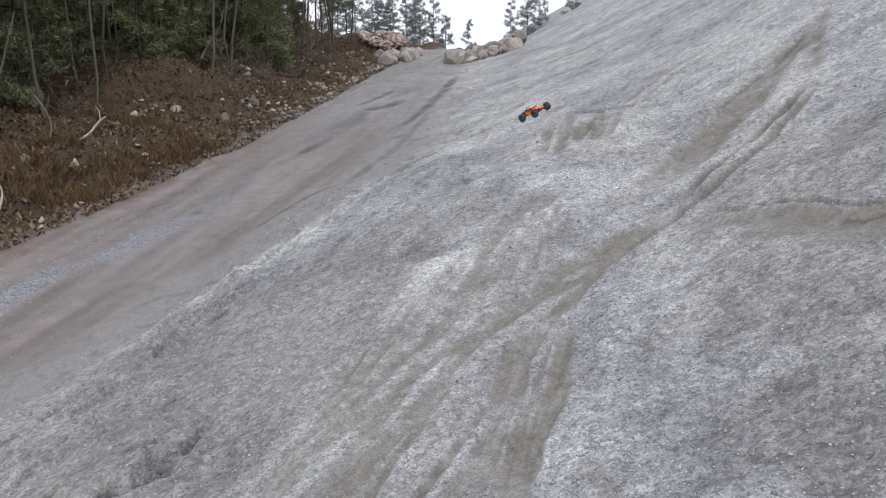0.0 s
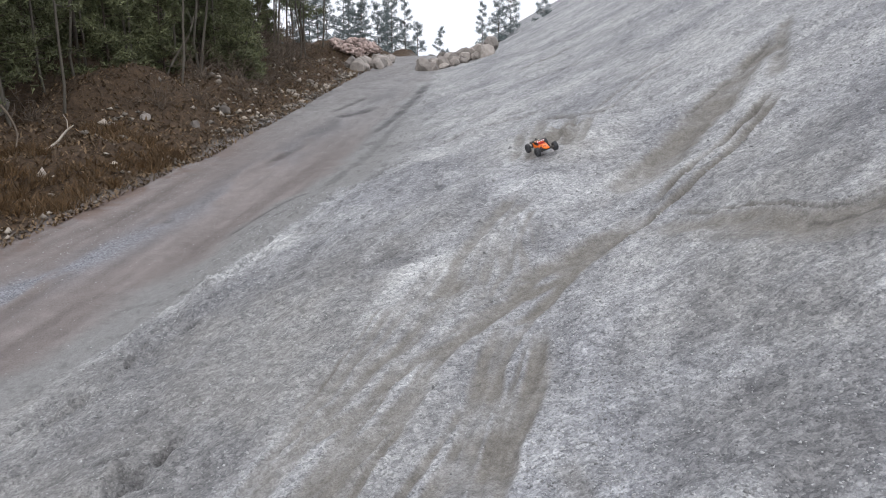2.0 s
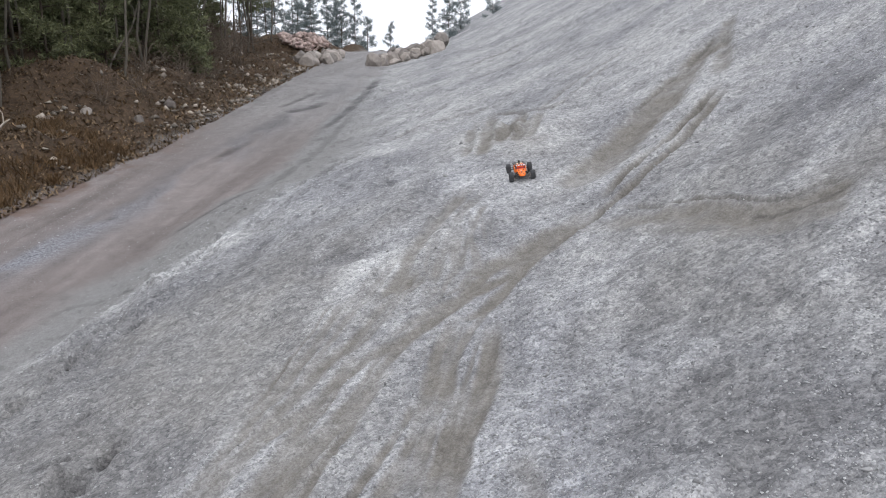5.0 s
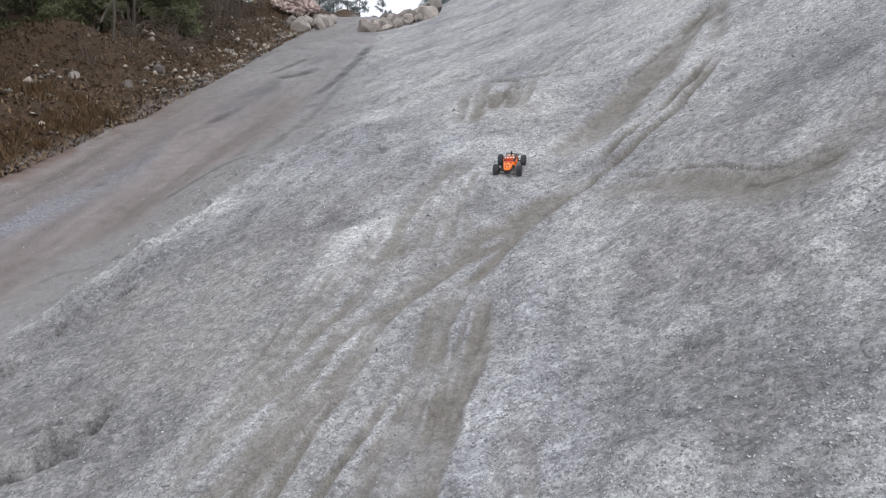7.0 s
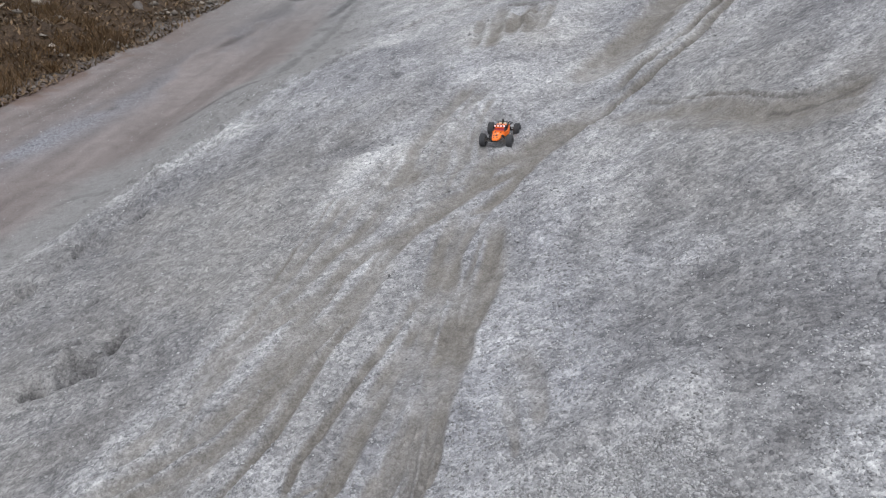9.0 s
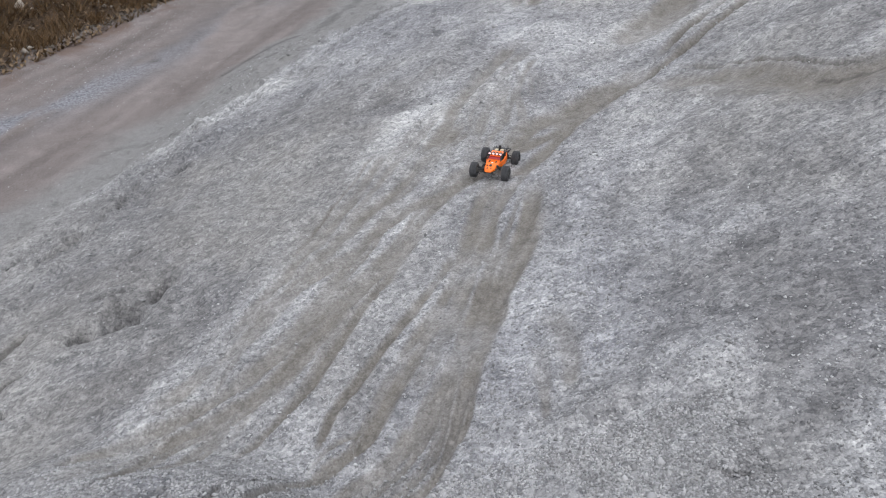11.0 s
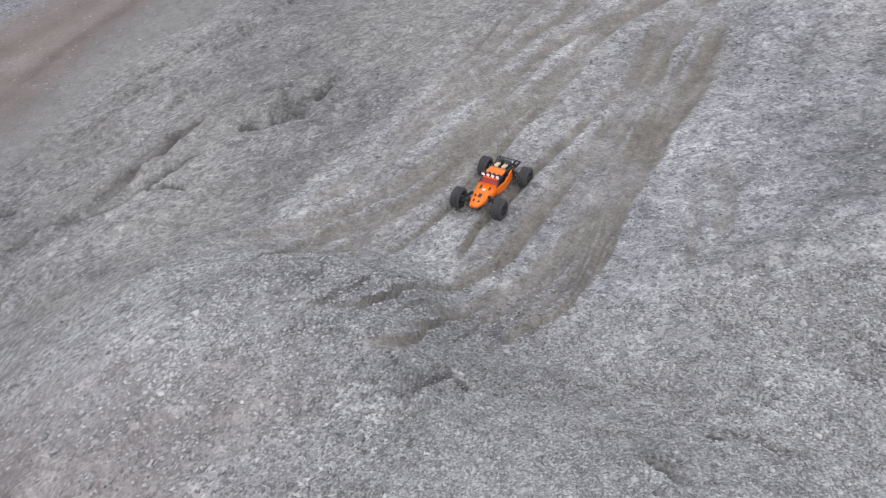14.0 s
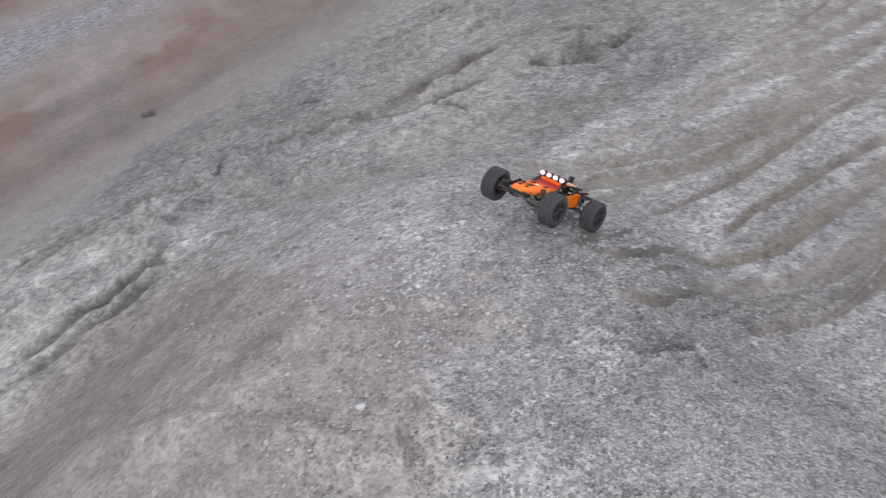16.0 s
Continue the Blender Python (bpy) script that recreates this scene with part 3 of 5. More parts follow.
def run_sides(y):
    """The beaten run's two sides, across the plan, at each y."""
    left = np.interp(y, (2.6, 3.0, 3.7, 4.5, 5.4, 6.5, 7.9, 9.1), (-1.9, -1.85, -1.45, -1.25, -0.87, -0.41, 0.3, 0.96))
    right = np.interp(y, (2.6, 3.06, 3.53, 4.12, 4.76, 5.6, 6.7, 8.8), (0.13, 0.31, 0.45, 0.62, 0.79, 1.0, 1.45, 1.26))
    return left, right


def blob(x, y, cx, cy, wx, wy):
    return np.exp(-((x - cx) / wx) ** 2 - ((y - cy) / wy) ** 2)


def zones(x, y):
    """What covers the land: packed dirt, fines, darkened stone, forest soil."""
    u, v = uv(x, y)
    wob = fbm(x, y, 1.5, 4)
    fray = fbm(x, y, 0.4, 5)
    bank_edge = bank_line(v)
    bank = sstep(0.3, -0.4, u - bank_edge + 0.4 * wob)
    # the dirt road, its greyer apron of fines, and the gravel's frayed edge
    dirt_edge = np.interp(v, (0, 5, 7, 8.5, 11, 14, 18, 26, 32), (-5.5, -5.8, -6.0, -5.8, -5.45, -5.0, -4.8, -5.3, -5.5))
    apron_edge = np.interp(v, (-1, 0.5, 2, 4, 6, 7.6, 9, 10.4, 11.7, 14.4, 16, 19, 24, 32), (-4.7, -4.8, -5.5, -5.4, -5.45, -5.2, -4.7, -4.0, -3.55, -3.5, -3.1, -3.4, -4.2, -5.2))
    near_by = sstep(80, 60, np.hypot(x, y)) * (1 - bank)
    rise = 1 - 0.6 * sstep(15, 26, v)
    road = sstep(0.25, -0.35, u - dirt_edge + 0.5 * wob) * near_by * rise
    soft = 0.7 * sstep(13.5, 17, v)
    apron = sstep(0.12 + soft, -0.22 - soft, u - apron_edge + 0.25 * wob + 0.12 * fray) * near_by * rise
    loose = fbm(u * 2.2, v * 0.5, 0.9, 4)
    chip_line = np.interp(v, (1, 9, 11, 14, 20, 27), (-8.1, -8.0, -7.45, -6.95, -6.7, -6.5)) + 0.4 * fbm(v, u, 4, 3)
    band = np.exp(-((u - chip_line) / 0.52) ** 2) * sstep(-0.5, 0.05, loose) * (0.5 + 0.5 * sstep(15, 10, v))
    red = (blob(u, v, -7.0, 1.5, 0.55, 4.0) + 0.9 * np.exp(-((u - bank_edge - 0.4) / 0.4) ** 2)) * sstep(-0.4, 0.2, wob + fray)
    _, tone, darkening = wheel_marks(x, y)
    cores = tone ** 1.5
    # the beaten run, streaked along its way
    left, right = run_sides(y)
    across = (x - left) / (right - left)
    inside = sstep(-0.12, 0.18, across) * sstep(1.10, 0.75, across + 0.15 * fray) * sstep(2.5, 2.75, y + 0.12 * (x + 0.2) * (x < 0)) * sstep(9.6, 7.2, y)
    strands = fbm(15 * across + 0.5 * fray, y * 0.6, 0.8, 5)
    beaten = inside * (0.05 + 0.45 * sstep(0.0, 0.3, strands) + 0.15 * fray)
    upper = 0.25 * blob(x, y, 0.35, 6.2, 0.8, 0.9) * sstep(-0.2, 0.25, strands)
    face = 0.55 * blob(x, y, 2.1, 10.6, 0.75, 0.8) * sstep(-0.35, 0.3, fray)
    trail = 0.45 * blob(u, v, 1.9, 5.75, 1.0, 0.55) * sstep(-0.4, 0.2, fray)
    foot = 0.55 * blob(x, y, -0.1, 2.78, 0.42, 0.17) * sstep(-0.3, 0.25, fbm(1.2 * x, 6 * y + x, 0.5, 4))
    tone = np.maximum(tone * (1 + 0.5 * sstep(3.3, 2.9, y)), foot)
    tone = np.clip(np.maximum(np.maximum(tone, face), np.maximum(np.maximum(beaten, upper), trail)), 0, 1)
    tone = tone * (0.95 + 0.5 * fray)
    # trodden dusty top of the heap
    trod = sstep(-0.45, -0.95, x + 0.45 * fray + 0.35 * (y - 1.1)) * sstep(2.2, 1.2, y + 0.5 * fray) * sstep(-3.6, -2.8, x)
    # darker stone with some more fines on the outer flank
    flank = sstep(0.15, -0.45, x - left) * sstep(10.5, 7.0, y) * (0.5 + 0.5 * sstep(2.0, 3.2, y))
    tone = np.maximum(tone, 0.22 * flank * sstep(-0.3, 0.3, fray))
    stain = 0.5 * blob(x, y, -1.75, 4.75, 0.5, 0.45) + 0.25 * blob(x, y, 2.0, 3.1, 0.8, 1.0) + 0.22 * blob(x, y, 2.6, 4.6, 0.6, 1.0) + 0.22 * blob(x, y, 0.2, 1.5, 0.7, 0.35)
    stain = stain * sstep(-0.35, 0.35, fbm(x * 2, y, 0.4, 5))
    # colour multiplied down in the hollow, cracks and rut cores
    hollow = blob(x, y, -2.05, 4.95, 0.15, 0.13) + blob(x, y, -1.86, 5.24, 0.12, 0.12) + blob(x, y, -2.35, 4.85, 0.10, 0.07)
    dark = np.maximum(np.maximum(stain, darkening), 0.9 * hollow * sstep(-0.4, 0.1, fbm(x, y, 0.12, 3)))
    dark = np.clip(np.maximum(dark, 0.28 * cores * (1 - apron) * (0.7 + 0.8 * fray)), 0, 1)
    clods = sstep(0.26, 0.42, fbm(1.1 * x + 7, 0.8 * y, 0.15, 3)) * (0.2 + 0.25 * sstep(6, 10, y))
    dark = np.maximum(dark, clods * (1 - road))
    dark = np.maximum(dark, 0.5 * np.exp(-((u - chip_line) / 0.4) ** 2) * sstep(-0.05, 0.3, loose) * sstep(11, 15, v) * sstep(32, 26, v) * (1 - bank))
    # sorted paler and darker stone, drawn out down the slope
    turn = sstep(-0.1, 0.9, x - right)
    drawn = (1 - turn) * fbm(2.4 * x - 0.94 * y, 0.29 * x + 0.74 * y, 0.6, 6) + turn * fbm(1.43 * x - 2.16 * y, 0.66 * x + 0.44 * y, 0.6, 6)
    streak = 0.5 + 0.75 * drawn + 0.45 * fbm(x, y, 0.35, 5)
    streak = 0.5 + (np.clip(streak, 0, 1) - 0.5) * (0.45 + 0.45 * sstep(13, 6, np.hypot(x, y)))
    pale = 0.7 * blob(x, y, 0.85, 3.5, 0.34, 0.7) + 0.35 * blob(x, y, 0.95, 2.9, 0.3, 0.35) + 0.35 * blob(x, y, 1.2, 4.2, 0.35, 0.4) + 0.35 * blob(x, y, 1.4, 8.8, 0.6, 0.7) + 0.30 * blob(x, y, 0.1, 7.6, 0.7, 0.8) + 0.35 * blob(x, y, 0.42, 2.62, 0.18, 0.1)
    pale = pale + 0.45 * np.exp(-((y - 2.62 + 0.95 * (x - 0.4)) / 0.07) ** 2) * sstep(0.3, 0.5, x) * sstep(1.5, 1.1, x)
    pale = pale + 0.22 * sstep(3.0, 2.5, y) * sstep(-1.2, -0.7, x)
    rim = 0.45 * np.exp(-((u - apron_edge - 0.22) / 0.25) ** 2) * sstep(14, 11, v) * sstep(4.5, 6, v)
    # paler patches and rim, darker outer flank and right-hand slope
    streak = streak + (pale + rim) * sstep(-0.5, 0.2, fray) - 0.75 * flank - 0.28 * sstep(0.5, 1.3, x - right) * sstep(9.5, 6.5, y)
    streak = np.clip(streak * (1 - road) + road * (0.5 + 1.1 * fbm(u * 2.5, v * 0.25, 0.7, 4)), 0, 1)
    return {"road": np.maximum(road, 0.6 * trod), "bank": bank, "band": np.clip(band, 0, 1) * road, "track": np.clip(tone, 0, 1) * (1 - apron) * (1 - trod),
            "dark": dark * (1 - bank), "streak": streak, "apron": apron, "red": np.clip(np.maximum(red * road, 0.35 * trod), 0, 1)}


ground()

# ---- making things ----


def part(name, bm, material, parent, label=""):
    me = bpy.data.meshes.new(name)
    bm.to_mesh(me)
    bm.free()
    me.materials.append(material)
    ob = new(name, me)
    ob.parent = parent
    return tagged(ob, label)


def box(bm, size, m, bevel=0.0):
    r = bmesh.ops.create_cube(bm, size=1.0, matrix=m @ Matrix.Diagonal((*size, 1)))
    if bevel:
        edges = {e for v in r["verts"] for e in v.link_edges}
        bmesh.ops.bevel(bm, geom=list(edges), offset=bevel, segments=2, affect="EDGES", profile=0.6)


def rod(bm, a, b, r1, r2=None, sides=8):
    a, b = Vector(a), Vector(b)
    d = b - a
    m = Matrix.Translation((a + b) / 2) @ d.to_track_quat("Z", "Y").to_matrix().to_4x4()
    bmesh.ops.create_cone(bm, cap_ends=True, segments=sides, radius1=r1, radius2=r1 if r2 is None else r2, depth=d.length, matrix=m)


def loft(bm, sections):
    """A closed skin through rings of points."""
    rings = [[bm.verts.new(p) for p in s] for s in sections]
    for p, q in zip(rings, rings[1:]):
        for i in range(len(p)):
            k = (i + 1) % len(p)
            bm.faces.new((p[i], p[k], q[k], q[i]))
    bm.faces.new(rings[0][::-1])
    bm.faces.new(rings[-1])
    bmesh.ops.recalc_face_normals(bm, faces=bm.faces[:])


def smooth(ob):
    for p in ob.data.polygons:
        p.use_smooth = True
    return ob


def lathe(bm, profile, sides, m):
    """Spin (radius, along) round the x axis."""
    rings = []
    for r, a in profile:
        rings.append([bm.verts.new(m @ Vector((a, r * math.cos(2 * math.pi * i / sides), r * math.sin(2 * math.pi * i / sides)))) for i in range(sides)])
    for p, q in zip(rings, rings[1:] + rings[:1]):
        for i in range(sides):
            k = (i + 1) % sides
            bm.faces.new((p[i], p[k], q[k], q[i]))
    bmesh.ops.recalc_face_normals(bm, faces=bm.faces[:])


# ---- loose stone ----


def island_vary(m, lo, hi):
    """Each joined piece its own shade."""
    ns, ls = m.node_tree.nodes, m.node_tree.links
    bs = ns["Principled BSDF"]
    src = bs.inputs["Base Color"].links[0].from_socket
    g = ns.new("ShaderNodeNewGeometry")
    v = ramp(ns, ls, g.outputs["Random Per Island"], 0, 1, lo, hi)
    c = ns.new("ShaderNodeCombineColor")
    for i in range(3):
        ls.new(v, c.inputs[i])
    ls.new(mixc(ns, ls, 1.0, src, c.outputs[0], "MULTIPLY"), bs.inputs["Base Color"])


for m_, lo, hi in ((STONE, 0.5, 1.35), (BANKSTONE, 0.4, 1.5), (PINKROCK, 0.6, 1.3), (LEAF, 0.4, 1.6), (GRASS, 0.5, 1.5), (NEEDLES, 0.45, 1.5), (HAZENEEDLES, 0.6, 1.35)):
    island_vary(m_, lo, hi)

OCTA = np.array([(1, 0, 0), (0, 1, 0), (-1, 0, 0), (0, -1, 0), (0, 0, 1), (0, 0, -1)], float)
OCTAF = np.array([(0, 1, 4), (1, 2, 4), (2, 3, 4), (3, 0, 4), (1, 0, 5), (2, 1, 5), (3, 2, 5), (0, 3, 5)])


def pebbles(rng, x, y, size, sink=0.25):
    """Angular chips of stone, one for each place."""
    n = len(x)
    z = land(x, y)
    v = OCTA[None] * (0.6 + 0.7 * rng.rand(n, 6, 1)) + 0.25 * rng.randn(n, 6, 3)
    v = v * (0.6 + 0.8 * rng.rand(n, 1, 3)) * (size[:, None, None] / 2)
    a = rng.rand(n) * 2 * np.pi
    c, s = np.cos(a)[:, None], np.sin(a)[:, None]
    v = np.stack([v[..., 0] * c - v[..., 1] * s, v[..., 0] * s + v[..., 1] * c, v[..., 2] * 0.75], -1)
    v = v + np.stack([x, y, z + size * (0.3 - sink)], -1)[:, None]
    f = OCTAF[None] + 6 * np.arange(n)[:, None, None]
    return v.reshape(-1, 3), f.reshape(-1, 3)


def loose_gravel():
    rng = np.random.RandomState(3)
    n = 150000
    r = np.exp(rng.rand(n) * (np.log(14.0) - np.log(0.9)) + np.log(0.9))
    a = np.radians(-62 + 104 * rng.rand(n))
    x, y = r * np.sin(a), r * np.cos(a)
    u, v = uv(x, y)
    zone = zones(x, y)
    keep = (u > ROAD_R + 0.2) & (rng.rand(n) > np.maximum(1.9 * zone["track"], 1.6 * zone["dark"] - 0.5)) & (rng.rand(n) > 1.25 * zone["road"]) & (rng.rand(n) < 0.15 + 1.5 * zone["streak"])
    x, y, r = x[keep], y[keep], r[keep]
    # the near heap is strewn thicker
    hx, hy = -1.3 + 2.6 * rng.rand(45000), 1.15 + 1.5 * rng.rand(45000)
    zone = zones(hx, hy)
    keep = (rng.rand(45000) > 1.9 * zone["track"] + 1.3 * zone["road"]) & (fbm(hx, hy, 0.5, 4) > -0.22)
    x, y = np.append(x, hx[keep]), np.append(y, hy[keep])
    r = np.hypot(x, y)
    size = (0.008 + 0.013 * rng.rand(len(x)) ** 2) * (0.75 + 0.08 * r) * np.where(rng.rand(len(x)) < 0.01, 2.0, 1.0)
    v, f = pebbles(rng, x, y, size)
    tagged(new("loose_gravel", sheet("loose_gravel", v, f, STONE)), "loose grey crushed-stone chips strewn over the hillside", "gravel", kind="stuff")


loose_gravel()


def road_chips():
    rng = np.random.RandomState(4)
    n = 6000
    v = 5 + 30 * rng.rand(n) ** 1.5
    u = np.where(rng.rand(n) < 0.6, -8.1 + 0.5 * rng.randn(n), ROAD_L + 4.2 * rng.rand(n))
    x, y = 0.983 * u + 0.184 * v, -0.184 * u + 0.983 * v
    keep = (u < ROAD_R - 0.1) & (u > ROAD_L)
    x, y = x[keep], y[keep]
    p, f = pebbles(rng, x, y, 0.010 + 0.014 * rng.rand(len(x)) ** 2)
    tagged(new("road_chips", sheet("road_chips", p, f, STONE)), "scattered grey stone chips on the dirt road", "gravel", kind="stuff")


road_chips()


def boulder_mesh(rng, name, material):
    """A worn angular block, about one metre across."""
    bm = bmesh.new()
    bmesh.ops.create_icosphere(bm, subdivisions=3, radius=0.5)
    planes = [(Vector(rng.randn(3)).normalized(), 0.24 + 0.16 * rng.rand()) for _ in range(11)]
    off = Vector(rng.rand(3) * 50)
    for v in bm.verts:
        for n, d in planes:
            k = v.co.dot(n) - d
            if k > 0:
                v.co -= n * k * 0.97
        v.co += v.co.normalized() * 0.035 * noise.fractal(v.co * 4 + off, 1.0, 2.0, 4)
    me = bpy.data.meshes.new(name)
    bm.to_mesh(me)
    bm.free()
    me.materials.append(material)
    return me


def object_vary(m, lo, hi):
    """Each object its own shade."""
    ns, ls = m.node_tree.nodes, m.node_tree.links
    bs = ns["Principled BSDF"]
    src = bs.inputs["Base Color"].links[0].from_socket
    g = ns.new("ShaderNodeObjectInfo")
    v = ramp(ns, ls, g.outputs["Random"], 0, 1, lo, hi)
    c = ns.new("ShaderNodeCombineColor")
    for i in range(3):
        ls.new(v, c.inputs[i])
    ls.new(mixc(ns, ls, 1.0, src, c.outputs[0], "MULTIPLY"), bs.inputs["Base Color"])


object_vary(ROCK, 0.55, 1.3)
BOULDERS = [boulder_mesh(np.random.RandomState(20 + i), "boulder", ROCK) for i in range(5)]


def boulder(x, y, z, w, rng, label, group):
    ob = tagged(new("boulder", BOULDERS[rng.randint(5)]), label, "boulder", group)
    ob.matrix_basis = Matrix.Translation((x, y, z)) @ Euler(rng.rand(3) * 6.28).to_matrix().to_4x4() @ Matrix.Diagonal((w * (0.9 + 0.4 * rng.rand()), w, w * (0.7 + 0.3 * rng.rand()), 1))


def boulders():
    rng = np.random.RandomState(11)
    lab = "pale weathered granite boulder in a heap at the road's crest"
    for i in range(52):                      # below the hill
        f = rng.rand()
        k = rng.rand()
        x, y = 0.3 + 3.4 * f + 0.3 * k, 36.9 + 2.2 * k
        w = 0.4 + 0.65 * rng.rand() ** 1.8
        boulder(x, y, at(x, y) + 0.15 * w + 0.34 * k * (0.3 + f), w, rng, lab, "boulders below the hill")
    for i in range(44):                      # on the bank side
        f = rng.rand()
        y = 37.5 + 5.0 * rng.rand()
        u = bank_line(38) + 0.15 - 1.5 * f
        x = 0.983 * u + 0.184 * (1.02 * y - 0.187 * u)
        w = 0.3 + 0.65 * rng.rand() ** 1.5
        boulder(x, y, at(x, y) + 0.2 * w, w, rng, lab, "boulders beside the bank")
    for x, y, w in ((-10.9, 20.5, 0.75), (-7.35, 21.2, 0.35), (-6.2, 21.8, 0.3), (-5.9, 24.0, 0.35), (-7.9, 20.2, 0.25), (-8.6, 15.6, 0.22)):
        boulder(x, y, at(x, y) + 0.2 * w, w, rng, "grey lichen-covered boulder lying on the wooded bank", "stones on the bank")


boulders()


def rubble_heap():
    rng = np.random.RandomState(12)
    n = 900
    a, r = rng.rand(n) * 6.28, rng.rand(n) ** 0.6
    x, y = -3.3 + 1.4 * r * np.cos(a), 44.5 + 1.8 * r * np.sin(a)
    size = 0.12 + 0.28 * rng.rand(len(x)) ** 2
    v, f = pebbles(rng, x, y, size, -0.2)
    top = 0.22 * np.clip(1 - np.hypot((x + 3.3) / 1.4, (y - 44.5) / 1.8), 0, 1) + 0.15
    v = v + np.repeat(np.stack([0 * x, 0 * x, top * (0.55 + 0.45 * rng.rand(len(x)))], -1), 6, 0)
    tagged(new("rubble_heap", sheet("rubble_heap", v, f, PINKROCK)), "heap of reddish blasted rock rubble beside the crest", "rubble", kind="stuff")


rubble_heap()


def bank_litter():
    rng = np.random.RandomState(13)
    n = 5600
    v = 8 + 36 * rng.rand(n)
    w = 3.4 * rng.rand(n) ** 1.6
    u = bank_line(v) + 0.1 - w
    x, y = 0.983 * u + 0.184 * v, -0.184 * u + 0.983 * v
    thick = np.where((v > 17) & (v < 40), 0.75, 0.12) * np.clip(0.6 + 2.2 * fbm(u, v, 1.2, 3), 0.05, 1)
    keep = rng.rand(n) < thick * (1 - 0.2 * w)
    x, y = x[keep], y[keep]
    p, f = pebbles(rng, x, y, 0.06 + 0.20 * rng.rand(len(x)) ** 3, 0.1)
    tagged(new("bank_stones", sheet("bank_stones", p, f, BANKSTONE)), "pale stones spilled down the edge of the bank", "stones", kind="stuff")
    # dead leaves
    n = 26000
    v = 7 + 36 * rng.rand(n) ** 1.3
    u = bank_line(v) + 0.35 - 5.5 * rng.rand(n) ** 1.2
    x, y = 0.983 * u + 0.184 * v, -0.184 * u + 0.983 * v
    z = land(x, y) + 0.015 + 0.03 * rng.rand(n)
    s = 0.025 + 0.04 * rng.rand(n)
    q = np.array([(-1, 0, 0), (0, -0.5, 0.25), (1, 0, 0), (0, 0.5, 0.25)])[None] * s[:, None, None]
    a = rng.rand(n) * 6.28
    c, d = np.cos(a)[:, None], np.sin(a)[:, None]
    tilt = 0.8 * rng.randn(n)[:, None]
    q = np.stack([q[..., 0] * c - q[..., 1] * d, q[..., 0] * d + q[..., 1] * c, q[..., 2] + q[..., 0] * tilt], -1) + np.stack([x, y, z], -1)[:, None]
    tagged(new("dead_leaves", sheet("dead_leaves", q.reshape(-1, 3), np.arange(4 * n).reshape(-1, 4), LEAF)), "brown dead leaves lying on the wooded bank", "leaves", kind="stuff")
    # dry grass and heather
    n = 620
    v = 7 + 11 * rng.rand(n)
    u = bank_line(v) - 0.1 - 2.6 * rng.rand(n)
    keep = fbm(u, v, 1.3, 3) > -0.02
    v, u = v[keep], u[keep]
    n = len(u)
    x, y = 0.983 * u + 0.184 * v, -0.184 * u + 0.983 * v
    z = land(x, y)
    k = 26
    bx = np.repeat(x, k) + 0.10 * rng.randn(n * k)
    by = np.repeat(y, k) + 0.10 * rng.randn(n * k)
    bz = np.repeat(z, k) - 0.02
    h = 0.10 + 0.20 * rng.rand(n * k)
    lean = 0.14 * rng.randn(n * k, 2)
    wd = 0.006 + 0.006 * rng.rand(n * k)
    base = np.stack([bx, by, bz], -1)
    tip = base + np.stack([lean[:, 0], lean[:, 1], h], -1)
    side = np.stack([wd, 0.5 * wd, 0 * wd], -1)
    t = np.stack([base - side, base + side, tip], 1).reshape(-1, 3)
    tagged(new("dry_grass", sheet("dry_grass", t, np.arange(len(t)).reshape(-1, 3), GRASS)), "rust-brown dry grass and heather on the bank", "grass", kind="stuff")


bank_litter()

# ---- trees ----


def tube_arrays(points, radii, sides=6):
    p = np.array(points, float)
    r = np.array(radii, float)
    d = np.gradient(p, axis=0)
    d /= np.linalg.norm(d, axis=1, keepdims=True) + 1e-9
    ref = np.where(np.abs(d[:, 2:3]) > 0.9, (1.0, 0.0, 0.0), (0.0, 0.0, 1.0))
    a = np.cross(d, ref)
    a /= np.linalg.norm(a, axis=1, keepdims=True) + 1e-9
    b = np.cross(d, a)
    t = np.arange(sides) * 2 * np.pi / sides
    v = p[:, None] + r[:, None, None] * (np.cos(t)[None, :, None] * a[:, None] + np.sin(t)[None, :, None] * b[:, None])
    i = np.arange(len(p) - 1)[:, None] * sides
    j = np.arange(sides)[None]
    k = (j + 1) % sides
    f = np.stack([i + j, i + k, i + sides + k, i + sides + j], -1).reshape(-1, 4)
    return v.reshape(-1, 3), f


def joined(name, pieces, material):
    vs, fs, n = [], [], 0
    for v, f in pieces:
        vs.append(v)
        fs.append(f + n)
        n += len(v)
    me = sheet(name, np.vstack(vs), np.vstack(fs), material)
    me.polygons.foreach_set("use_smooth", [True] * len(me.polygons))
    return me


